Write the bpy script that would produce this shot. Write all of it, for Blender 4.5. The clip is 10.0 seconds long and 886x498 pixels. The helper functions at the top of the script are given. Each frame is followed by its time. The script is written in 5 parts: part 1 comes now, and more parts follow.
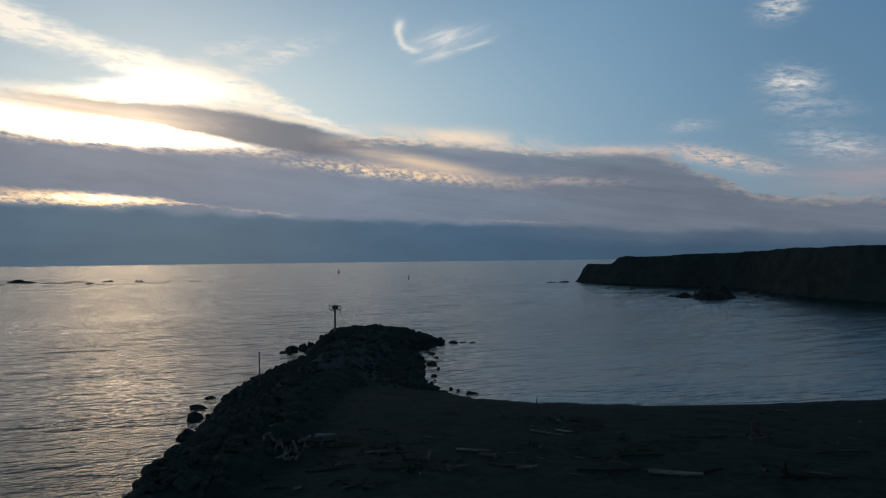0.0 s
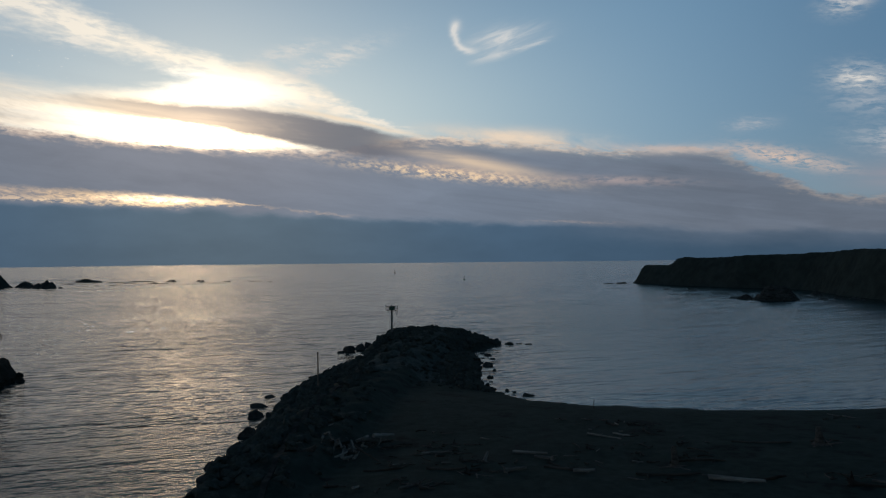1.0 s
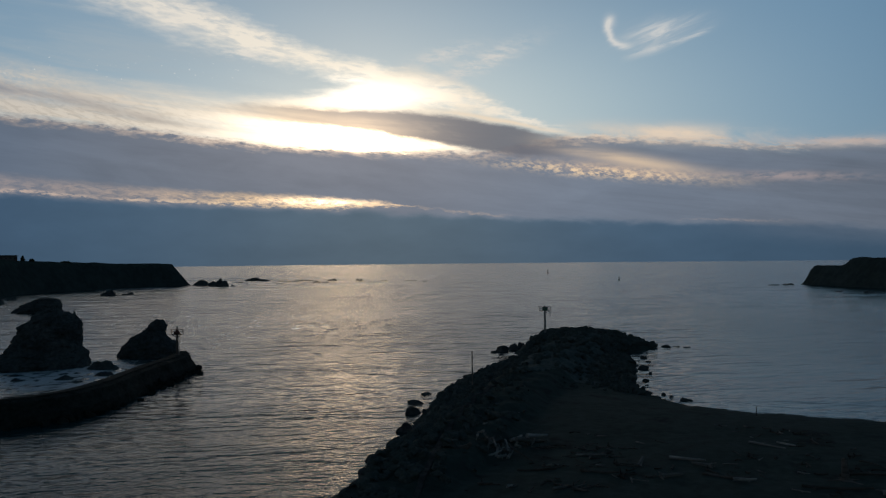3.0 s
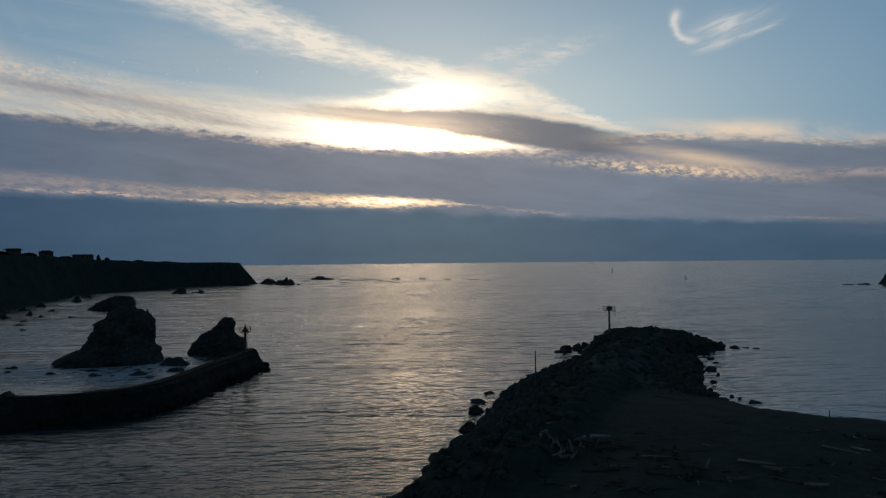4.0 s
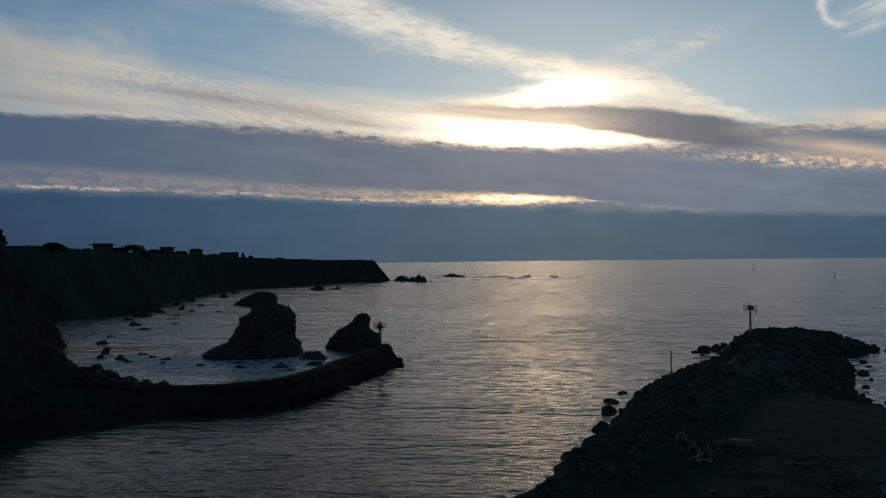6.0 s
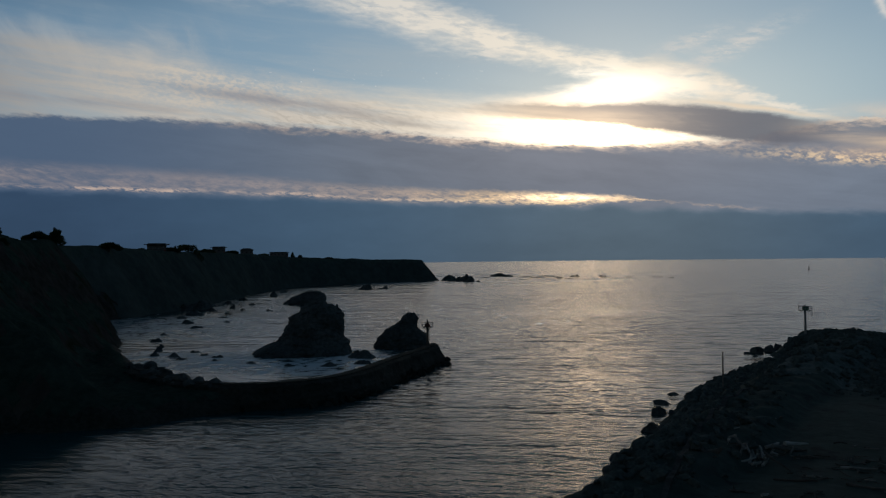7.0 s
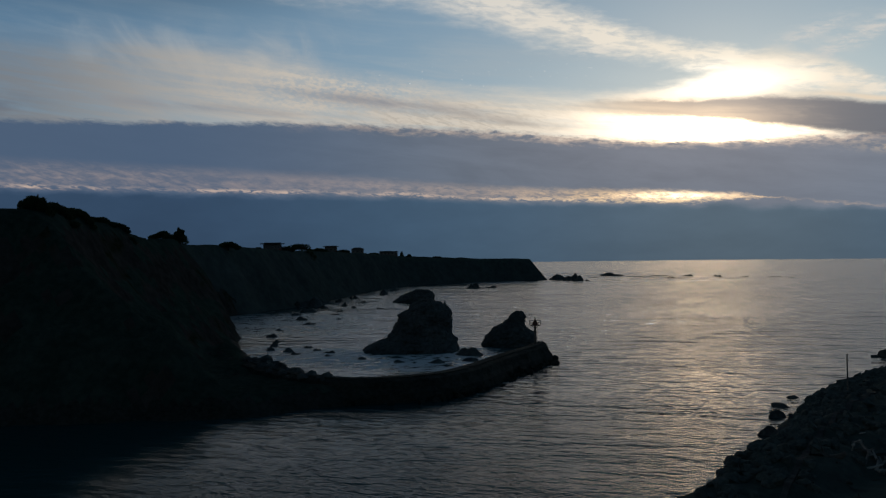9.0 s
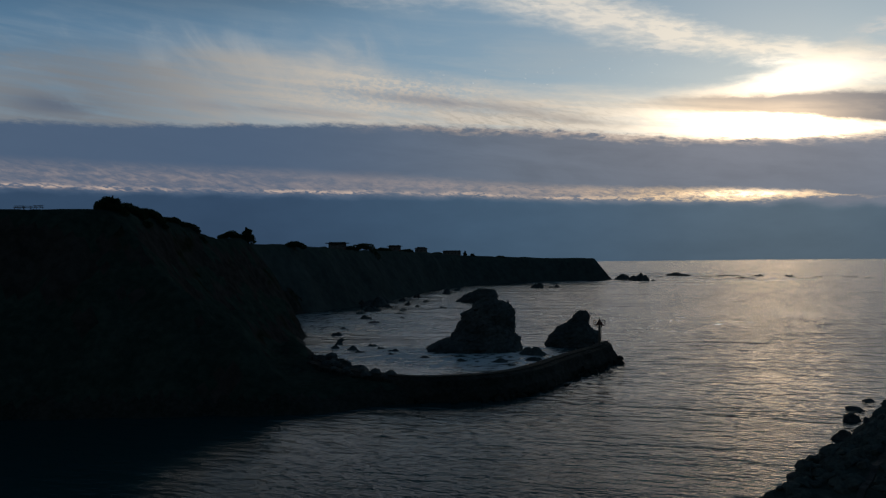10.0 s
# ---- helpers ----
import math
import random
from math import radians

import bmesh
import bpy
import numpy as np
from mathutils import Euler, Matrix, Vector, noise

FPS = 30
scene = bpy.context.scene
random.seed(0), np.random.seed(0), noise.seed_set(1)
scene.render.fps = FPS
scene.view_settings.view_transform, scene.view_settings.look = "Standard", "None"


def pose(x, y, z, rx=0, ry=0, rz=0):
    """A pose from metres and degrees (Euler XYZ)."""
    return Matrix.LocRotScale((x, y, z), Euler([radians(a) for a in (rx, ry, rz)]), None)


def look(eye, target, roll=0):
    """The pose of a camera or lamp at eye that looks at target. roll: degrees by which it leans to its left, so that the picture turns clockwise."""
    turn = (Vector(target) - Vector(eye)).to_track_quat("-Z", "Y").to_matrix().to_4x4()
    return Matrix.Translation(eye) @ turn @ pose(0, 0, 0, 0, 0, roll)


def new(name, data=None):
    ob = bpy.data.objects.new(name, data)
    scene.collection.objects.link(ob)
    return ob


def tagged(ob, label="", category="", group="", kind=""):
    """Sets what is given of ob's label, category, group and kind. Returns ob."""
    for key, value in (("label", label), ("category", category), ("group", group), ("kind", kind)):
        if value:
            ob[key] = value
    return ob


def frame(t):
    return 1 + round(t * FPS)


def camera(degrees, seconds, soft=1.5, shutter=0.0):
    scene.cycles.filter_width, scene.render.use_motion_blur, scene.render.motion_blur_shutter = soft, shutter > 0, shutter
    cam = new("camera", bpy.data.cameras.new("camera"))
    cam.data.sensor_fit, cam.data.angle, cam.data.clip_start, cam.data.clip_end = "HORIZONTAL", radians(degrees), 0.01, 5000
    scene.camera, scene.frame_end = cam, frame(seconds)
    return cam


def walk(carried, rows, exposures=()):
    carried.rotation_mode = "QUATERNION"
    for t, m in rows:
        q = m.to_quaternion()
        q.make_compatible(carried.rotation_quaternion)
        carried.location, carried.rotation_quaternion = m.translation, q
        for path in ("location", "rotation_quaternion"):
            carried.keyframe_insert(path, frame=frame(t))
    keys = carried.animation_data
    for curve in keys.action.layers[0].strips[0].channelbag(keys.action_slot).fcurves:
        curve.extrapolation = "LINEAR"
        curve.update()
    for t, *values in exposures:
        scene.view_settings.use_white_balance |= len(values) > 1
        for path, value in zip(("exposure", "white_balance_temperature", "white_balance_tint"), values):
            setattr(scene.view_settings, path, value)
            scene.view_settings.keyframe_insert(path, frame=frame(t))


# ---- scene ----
# camera: one slow pan from a hovering drone
cam = camera(55.30, 10.0, soft=1.3)
PATH = [
    (0, pose(-0.00, 0.00, 26.00, 90.539, 0.677, 0.000)),
    (0.5, pose(-0.06, -0.19, 26.12, 90.596, 0.624, 1.794)),
    (1, pose(-0.12, -0.43, 26.22, 90.613, 0.594, 3.769)),
    (1.5, pose(-0.16, -0.76, 26.30, 90.626, 0.575, 6.189)),
    (2, pose(-0.13, -1.15, 26.38, 90.643, 0.578, 9.006)),
    (2.5, pose(-0.04, -1.54, 26.46, 90.680, 0.588, 11.671)),
    (4, pose(0.10, -2.12, 26.57, 90.662, 0.598, 18.349)),
    (4.5, pose(0.14, -2.24, 26.60, 90.631, 0.615, 20.365)),
    (5, pose(0.17, -2.36, 26.62, 90.592, 0.606, 22.782)),
    (5.5, pose(0.18, -2.44, 26.62, 90.583, 0.628, 25.183)),
    (7, pose(0.20, -2.39, 26.58, 90.590, 0.651, 30.426)),
    (7.5, pose(0.26, -2.42, 26.49, 90.615, 0.658, 31.963)),
    (8, pose(0.33, -2.46, 26.39, 90.620, 0.723, 33.758)),
    (8.5, pose(0.39, -2.50, 26.29, 90.629, 0.750, 35.773)),
    (9, pose(0.43, -2.53, 26.19, 90.635, 0.649, 37.728)),
    (9.5, pose(0.50, -2.54, 26.12, 90.627, 0.665, 39.758)),
    (10, pose(0.57, -2.54, 26.06, 90.649, 0.630, 42.018)),
]
walk(cam, PATH, [(0, 0.22), (1, 0.12), (2, 0.05), (4.5, -0.02), (7, -0.04), (10, -0.04)])


# ---- world: evening sky over the sea ----
SUN_U, SUN_V = -20.0, 9.8  # bearing to the right of +y and elevation, degrees

world = bpy.data.worlds.new("evening_sky")
scene.world = world
world.use_nodes = True


class V:
    """A scalar in a node tree; sums and products of these become Math nodes."""
    tree = None

    def __init__(self, socket):
        self.s = socket

    @staticmethod
    def math(op, *args, clamp=False):
        n = V.tree.nodes.new("ShaderNodeMath")
        n.operation, n.use_clamp = op, clamp
        for i, a in enumerate(args):
            if isinstance(a, V):
                V.tree.links.new(a.s, n.inputs[i])
            else:
                n.inputs[i].default_value = a
        return V(n.outputs[0])

    def __add__(self, o): return V.math("ADD", self, o)
    def __radd__(self, o): return V.math("ADD", self, o)
    def __sub__(self, o): return V.math("SUBTRACT", self, o)
    def __rsub__(self, o): return V.math("SUBTRACT", o, self)
    def __mul__(self, o): return V.math("MULTIPLY", self, o)
    def __rmul__(self, o): return V.math("MULTIPLY", self, o)
    def __truediv__(self, o): return V.math("DIVIDE", self, o)
    def __neg__(self): return V.math("MULTIPLY", self, -1.0)


def clamp01(a):
    return V.math("ADD", a, 0.0, clamp=True)


def step(a, lo, hi):
    """Smooth step of a from lo to hi."""
    n = V.tree.nodes.new("ShaderNodeMapRange")
    n.interpolation_type = "SMOOTHSTEP"
    V.tree.links.new(a.s, n.inputs["Value"])
    n.inputs["From Min"].default_value, n.inputs["From Max"].default_value = lo, hi
    return V(n.outputs[0])


def bell(a, width):
    """1 at a = 0, falling to 0 like a Gaussian of that width."""
    return V.math("POWER", 2.718, -(a * a) / (width * width))


U0, U1, TOP = -80.0, 40.0, 20.0


def curve(u, points, interp="CARDINAL"):
    """A smooth height over the bearing, through a few points."""
    n = V.tree.nodes.new("ShaderNodeValToRGB")
    n.color_ramp.interpolation = interp
    el = n.color_ramp.elements
    while len(el) < len(points):
        el.new(0.5)
    for e, (pu, pv) in zip(el, points):
        e.position = (pu - U0) / (U1 - U0)
    for e, (pu, pv) in zip(el, points):
        e.color = (pv / TOP, pv / TOP, pv / TOP, 1)
    V.tree.links.new(((u - U0) / (U1 - U0)).s, n.inputs[0])
    sep = V.tree.nodes.new("ShaderNodeSeparateColor")
    V.tree.links.new(n.outputs[0], sep.inputs[0])
    return V(sep.outputs[0]) * TOP


def combine(x, y, z=0.0):
    n = V.tree.nodes.new("ShaderNodeCombineXYZ")
    for i, a in enumerate((x, y, z)):
        if isinstance(a, V):
            V.tree.links.new(a.s, n.inputs[i])
        else:
            n.inputs[i].default_value = a
    return n.outputs[0]


def fbm(vec, scale=1.0, detail=4.0, rough=0.5, lac=2.0, warp=0.0):
    n = V.tree.nodes.new("ShaderNodeTexNoise")
    V.tree.links.new(vec, n.inputs["Vector"])
    n.inputs["Scale"].default_value, n.inputs["Detail"].default_value = scale, detail
    n.inputs["Roughness"].default_value, n.inputs["Lacunarity"].default_value = rough, lac
    n.inputs["Distortion"].default_value = warp
    return V(n.outputs[0])


def rgb(r, g, b):
    """A colour given in 0 to 255 display values, in linear light."""
    return tuple(((c / 255 + 0.055) / 1.055) ** 2.4 if c > 10 else c / 255 / 12.92 for c in (r, g, b))


def colour(c):
    n = V.tree.nodes.new("ShaderNodeRGB")
    n.outputs[0].default_value = (*c, 1)
    return n.outputs[0]


def blend(a, b, fac, mode="MIX"):
    n = V.tree.nodes.new("ShaderNodeMix")
    n.data_type, n.blend_type = "RGBA", mode
    n.clamp_factor = True
    if isinstance(fac, V):
        V.tree.links.new(fac.s, n.inputs[0])
    else:
        n.inputs[0].default_value = fac
    for sock, c in ((n.inputs[6], a), (n.inputs[7], b)):
        if isinstance(c, tuple):
            sock.default_value = (*c, 1)
        else:
            V.tree.links.new(c, sock)
    return n.outputs[2]


def scaled(c, k):
    n = V.tree.nodes.new("ShaderNodeVectorMath")
    n.operation = "SCALE"
    if isinstance(c, tuple):
        n.inputs[0].default_value = c
    else:
        V.tree.links.new(c, n.inputs[0])
    if isinstance(k, V):
        V.tree.links.new(k.s, n.inputs["Scale"])
    else:
        n.inputs["Scale"].default_value = k
    return n.outputs[0]


def build_sky():
    tree = world.node_tree
    V.tree = tree
    tree.nodes.clear()
    out = tree.nodes.new("ShaderNodeOutputWorld")
    bg = tree.nodes.new("ShaderNodeBackground")
    tree.links.new(bg.outputs[0], out.inputs[0])
    coord = tree.nodes.new("ShaderNodeTexCoord")
    sep = tree.nodes.new("ShaderNodeSeparateXYZ")
    tree.links.new(coord.outputs["Generated"], sep.inputs[0])
    x, y, z = (V(o) for o in sep.outputs)
    deg = 180 / math.pi
    u = V.math("ARCTAN2", x, y) * deg
    v = V.math("ARCSINE", z) * deg

    # clear sky: the Nishita model, cooled and paled towards the sun
    sky = tree.nodes.new("ShaderNodeTexSky")
    sky.sky_type, sky.sun_disc = "NISHITA", False
    sky.sun_elevation, sky.sun_rotation = radians(SUN_V), radians(SUN_U)
    sky.altitude, sky.air_density, sky.dust_density, sky.ozone_density = 30, 1.0, 0.6, 1.6
    du, dv = u - SUN_U, v - SUN_V
    r_sun = V.math("SQRT", du * du * 0.30 + dv * dv)
    near = bell(r_sun, 2.8)
    core = bell(V.math("SQRT", du * du * 0.15 + (v - 8.8) * (v - 8.8)), 1.5)
    gap_glow = bell(V.math("SQRT", (u + 20.5) * (u + 20.5) * 0.045 + (v - 8.6) * (v - 8.6)), 1.6)
    crest_glow = bell(V.math("SQRT", (u + 19.2) * (u + 19.2) * 0.06 + (v - 10.9) * (v - 10.9)), 1.10)
    wide = bell(r_sun, 8.5)
    veil = bell(r_sun, 20.0)
    haze = bell(V.math("SQRT", (u + 7.0) * (u + 7.0) * 0.12 + (v - 11.0) * (v - 11.0)), 4.5)
    clear = blend(blend(rgb(72, 121, 160), rgb(60, 105, 143), clamp01(step(u, 8.0, 24.0) + step(-u, 44.0, 62.0))), rgb(152, 180, 195), clamp01(veil * 0.54 + haze * 0.30 + step(-v, -17.0, -4.0) * 0.40 * step(-u, -16.0, 14.0)))
    clear = blend(clear, rgb(20, 42, 43), step(V.math("ABSOLUTE", du), 45.0, 120.0))
    clear = blend(clear, rgb(20, 42, 57), clamp01(step(v, 15.5, 28.0) + step(v, 14.0, 21.0) * step(-u, 38.0, 58.0)))
    clear = blend(clear, scaled(sky.outputs[0], 0.07), 0.25)

    # noises: long soft streaks, flecks, lumps
    streak = fbm(combine(u * 0.10 + v * 0.16, v * 0.75 + u * 0.045, 1.7), 1.0, 6, 0.58, warp=0.35)
    fleck = fbm(combine(u * 0.55 + v * 0.3, v * 2.2 + u * 0.2, 5.1), 1.0, 5, 0.6, warp=0.3)
    lump = fbm(combine(u * 0.28, v * 0.7, 9.3), 1.0, 5, 0.55)
    fine = fbm(combine(u * 1.1, v * 3.4, 3.3), 1.0, 4, 0.6)
    mackerel = fbm(combine(u * 2.6 + v * 3.0, v * 4.6 - u * 0.9, 6.6), 1.0, 2, 0.5)
    billow = fbm(combine(u * 0.16 + v * 0.1, v * 0.55 + u * 0.03, 13.0), 1.0, 6, 0.62, warp=0.6)
    comb = fbm(combine(u * 0.085, v * 1.7 + u * 0.16, 21.0), 1.0, 7, 0.6, warp=0.4)
    strand = fbm(combine(u * 0.10, v * 2.1 + u * 0.30, 31.0), 1.0, 6, 0.6, warp=0.6)
    scales = fbm(combine(u * 1.1 + v * 1.4, v * 3.0 + u * 0.40, 41.0), 1.0, 4, 0.6, warp=0.9)
    crisp = fbm(combine(u * 1.5 + v * 0.8, v * 5.2 + u * 0.35, 51.0), 1.0, 6, 0.62, warp=0.8)
    rise = fbm(combine(u * 0.30 + v * 0.20, v * 0.22 - u * 0.05, 61.0), 1.0, 6, 0.58, warp=1.0)
    mare = fbm(combine((u - v * 1.1) * 0.55, (v - u * 0.26) * 2.0, 71.0), 1.0, 6, 0.6, warp=0.7)
    u2 = u + (lump - 0.5) * 5.0
    v2 = v + (streak - 0.5) * 1.5 + (fine - 0.5) * 0.5

    # high veil of cirrus
    veil_d = step(streak, 0.42, 0.72) * step(-u, 18.0, 40.0) * step(-v, -19.0, -11.0) * (0.65 - 0.30 * step(-u, 46.0, 60.0))
    col = blend(clear, rgb(168, 177, 182), veil_d * 0.8)
    # wisps that stand up from the sheet like a fan
    fan = step(rise, 0.50, 0.72) * step(-u, 36.0, 42.0) * (1.0 - step(-u, 60.0, 70.0) * 0.7) * step(v, 10.4, 12.0) * step(-v, -16.8, -13.0)
    col = blend(col, rgb(172, 180, 184), fan * (0.08 + 0.22 * step(lump, 0.42, 0.60)))
    plumelet = bell(V.math("SQRT", (u + 50.0 - (v - 13.0) * 0.9) * (u + 50.0 - (v - 13.0) * 0.9) * 0.12 + (v - 12.9) * (v - 12.9) * 0.32), 1.0) + 0.8 * bell(V.math("SQRT", (u + 56.5) * (u + 56.5) * 0.03 + (v - 12.4) * (v - 12.4) * 0.35), 1.0)
    col = blend(col, rgb(170, 175, 178), clamp01(plumelet * (0.25 + 0.55 * step(rise, 0.38, 0.62))))

    # cirrus sheet above the band, thick towards the sun
    sheet_top = curve(u, [(-80, 11.8), (-70, 12.4), (-60, 13.2), (-52, 13.3), (-46, 12.7), (-38, 11.4), (-31, 10.9), (-26, 10.4), (-18, 9.8), (-11, 9.0), (-4, 8.0), (40, 7.0)])
    rows = step(mackerel, 0.35, 0.65) * bell(u + 45.0, 7.0) * bell(v - 11.2, 1.3)
    sheet = (step(sheet_top - v2, -0.7, 1.1) * (1.0 - 0.6 * step(-u, 44.0, 58.0)) + step(sheet_top - v2 + (lump - 0.5) * 3.0, -1.8, 1.6) * 0.6 * step(-u, 44.0, 58.0)) * step(-u, 8.0, 14.0) * (0.50 + 0.40 * step(billow, 0.30, 0.68) + 0.45 * step(comb, 0.36, 0.66)) * (0.80 + 0.4 * fleck) * (1.0 - 0.55 * rows) * (1.0 - 0.12 * step(-u, 44.0, 60.0))
    pale = blend(rgb(204, 197, 187), rgb(128, 135, 143), step(-u, 46.0, 66.0))
    warm = blend(pale, rgb(250, 234, 210), clamp01(wide * 0.9))
    lit = scaled(warm, 0.90 + gap_glow * 1.4 + wide * 0.12)
    lit = blend(lit, scaled((1.0, 0.68, 0.36), core * 19.0), 1.0, "ADD")
    lit = scaled(lit, 1.0 - 0.20 * step(scales, 0.42, 0.62) * bell(u + 37.0, 8.0) * bell(v - 9.2, 1.3))
    col = blend(col, lit, clamp01(sheet))

    def smudge(col, cu, cv, wu, wv, slope, strength, c):
        a, b = u - cu, v - cv - (u - cu) * slope + (streak - 0.5) * 0.8
        return blend(col, c, clamp01(bell(V.math("SQRT", a * a / (wu * wu) + b * b / (wv * wv)), 1.0) * strength * step(billow, 0.25, 0.6)))
    col = smudge(col, -42.0, 10.5, 6.0, 0.45, -0.10, 0.85, rgb(138, 140, 148))
    col = smudge(col, -53.0, 9.9, 6.0, 0.30, -0.05, 0.75, rgb(132, 136, 146))
    col = smudge(col, -33.5, 9.2, 5.0, 0.30, -0.14, 0.6, rgb(160, 154, 150))
    col = smudge(col, -66.5, 9.7, 2.6, 0.6, 0.0, 0.9, rgb(96, 106, 122))

    # diagonal plume that climbs away from the sun
    plume_c = curve(u, [(-80, 19.9), (-40, 19.0), (-33, 16.5), (-28, 14.8), (-22, 13.1), (-18, 12.1), (-14, 10.9), (-11, 10.0), (-7, 8.7), (40, 7.0)])
    plume_w = curve(u, [(-80, 2.2), (-36, 2.1), (-29, 1.45), (-24, 1.0), (-19, 1.1), (-14, 0.9), (-9, 0.45), (-4, 0.1), (40, 0.1)])
    off = V.math("ABSOLUTE", v2 + (fine - 0.5) * 0.6 - plume_c) / plume_w
    plume = step(-off, -1.35, 0.1) * step(-u, 4.0, 10.0) * (0.45 + 0.8 * step(fleck, 0.3, 0.65))
    col = blend(col, scaled(blend(rgb(218, 215, 209), rgb(252, 240, 220), clamp01(wide)), 0.93 + crest_glow * 1.0 + wide * 0.06), clamp01(plume * 1.1))

    # wedge of light between plume and dark lens
    wedge_top = curve(u, [(-80, 10.0), (-30, 10.2), (-27, 10.65), (-23.5, 11.0), (-20.5, 11.45), (-18.6, 12.2), (-17, 12.8), (-15.5, 12.9), (-13.6, 12.0), (-11, 10.8), (-8, 9.5), (40, 7.0)])
    wedge = step(wedge_top - v2, -0.5, 0.5) * step(u, -30.0, -24.0) * step(-u, 9.0, 13.0)
    col = blend(col, scaled(warm, 0.92 + crest_glow * 1.2 + wide * 0.04), clamp01(wedge * (0.6 + 0.6 * crest_glow) * (1.0 - step(u, -17.5, -13.0) * (1.0 - step(fleck, 0.32, 0.58)) * 0.8)))

    # scattered small cirrus in the clear part
    def tuft(col, cu, cv, wu, wv, slope, strength, c=rgb(212, 208, 202)):
        a, b = u - cu, v - cv - (u - cu) * slope
        m = bell(V.math("SQRT", a * a / (wu * wu) + b * b / (wv * wv)), 1.0)
        return blend(col, c, clamp01(m * strength * (0.45 * step(fleck, 0.34, 0.62) + 0.55 * step(crisp + fine, 0.88, 1.16))))
    # a hooked mare's tail
    ring_r = V.math("SQRT", (u + 1.55) * (u + 1.55) + (v - 14.95) * (v - 14.95) * 1.25)
    hook = bell(ring_r - 1.35 - (mare - 0.5) * 0.5, 0.22) * step(-u, 0.9, 2.2) * step(-v, -15.9, -15.0) + 0.6 * bell(V.math("SQRT", (u + 2.75) * (u + 2.75) * 8.0 + (v - 15.35) * (v - 15.35) * 6.0), 1.0)
    tail_c = v - 13.55 - 0.20 * (u - 0.2) - 0.016 * (u - 0.2) * (u - 0.2) + (mare - 0.5) * 0.35
    tail_w = bell(tail_c, 0.16) * step(u, -1.6, 1.8) * step(-u, -4.3, -2.6) + bell(tail_c + 0.05, 0.3) * 0.7 * step(u, -2.4, -1.0) * step(-u, -1.6, 0.2)
    puff_a, puff_b = u - 0.5, v - 14.55 - (u - 0.5) * 0.14
    puff = bell(V.math("SQRT", puff_a * puff_a / 4.2 + puff_b * puff_b / 0.42), 1.0) * (0.30 + 0.62 * step(mare, 0.36, 0.66))
    col = blend(col, rgb(206, 206, 204), clamp01(hook * 0.9 + tail_w * (0.08 + 0.45 * step(mare, 0.3, 0.6)) + puff * 0.95))
    col = tuft(col, 22.6, 10.6, 1.5, 0.75, -0.1, 1.0)
    col = tuft(col, 22.0, 15.2, 1.2, 0.7, 0.1, 0.9)
    col = tuft(col, 25.0, 6.6, 2.4, 0.8, -0.2, 0.85, rgb(190, 190, 192))
    col = tuft(col, 23.5, 9.0, 2.2, 0.6, -0.1, 0.5, rgb(190, 190, 192))
    col = tuft(col, 16.3, 8.3, 1.3, 0.4, 0.0, 0.5, rgb(190, 186, 186))
    col = blend(col, rgb(150, 143, 150), clamp01(bell(u - 27.0, 5.0) * bell(v - 4.9, 1.25) * (0.45 + 0.5 * step(streak, 0.35, 0.65))))
    col = tuft(col, -11.5, 13.0, 3.0, 0.6, 0.38, 1.0)
    col = tuft(col, -27.0, 13.5, 1.5, 0.35, 0.0, 0.9, rgb(226, 220, 210))
    col = tuft(col, -14.0, 13.6, 2.2, 0.5, 0.25, 0.8)

    # bright specks of cloud over the sheet
    speck = step(fbm(combine(u * 2.3, v * 4.2, 81.0), 1.0, 3, 0.6), 0.66, 0.74) * step(-u, 22.0, 25.0) * step(u, -48.0, -36.0) * bell(v - 12.3 - (u + 30.0) * 0.02, 0.8)
    col = blend(col, rgb(232, 230, 224), clamp01(speck * 0.9))

    # mauve band, broad from left to right, a wedge on the right
    band_top = curve(u, [(-80, 8.5), (-62, 8.8), (-52, 9.1), (-46, 9.15), (-40, 8.95), (-33, 8.5), (-27, 7.95), (-22, 7.62), (-17, 7.36), (-13, 7.32), (-10, 7.6), (-6, 8.2), (-2, 8.2),
                         (3, 7.7), (7, 7.3), (11, 7.2), (13.5, 6.9), (16, 5.9), (18, 4.9), (20, 4.1), (23, 3.6), (28, 3.4), (40, 3.2)])
    right = step(u, -10.0, 6.0) * (1.0 - 0.65 * step(u, 13.5, 18.0))
    edge = band_top - v - ((fine - 0.5) * 0.45 + (mackerel - 0.5) * 0.25) * bell(u + 36.0, 9.0) - (fleck - 0.5) * (0.30 + 0.40 * step(u, -50.0, -40.0) + right * 0.9) - (lump - 0.5) * 0.3 + (billow - 0.5) * (0.5 + right * 1.2) + (strand - 0.5) * right * 0.5 + (crisp - 0.5) * 0.5
    band = step(edge, -0.12, 0.34) * (1.0 - right * 0.35) + step(edge, -0.5, 1.5) * right * 0.35
    mauve = blend(rgb(93, 104, 119), rgb(116, 117, 124), clamp01(wide * 0.9 + step(u, -5.0, 10.0) * 0.15))
    mauve = scaled(mauve, 0.98 + 0.14 * streak + 0.16 * step(billow, 0.3, 0.7) + (0.04 + 0.06 * right) * step(strand, 0.36, 0.64) + near * 0.35 + wide * 0.12 + bell(u + 7.0, 9.0) * 0.20 - 0.12 * step(u, 4.0, 16.0))
    mauve = scaled(blend(mauve, rgb(76, 97, 124), step(-u, 34.0, 58.0) * 0.85), 1.0 - 0.06 * step(-u, 40.0, 62.0))
    rim = step(edge, -0.1, 0.1) * step(-edge, -0.75, -0.1)
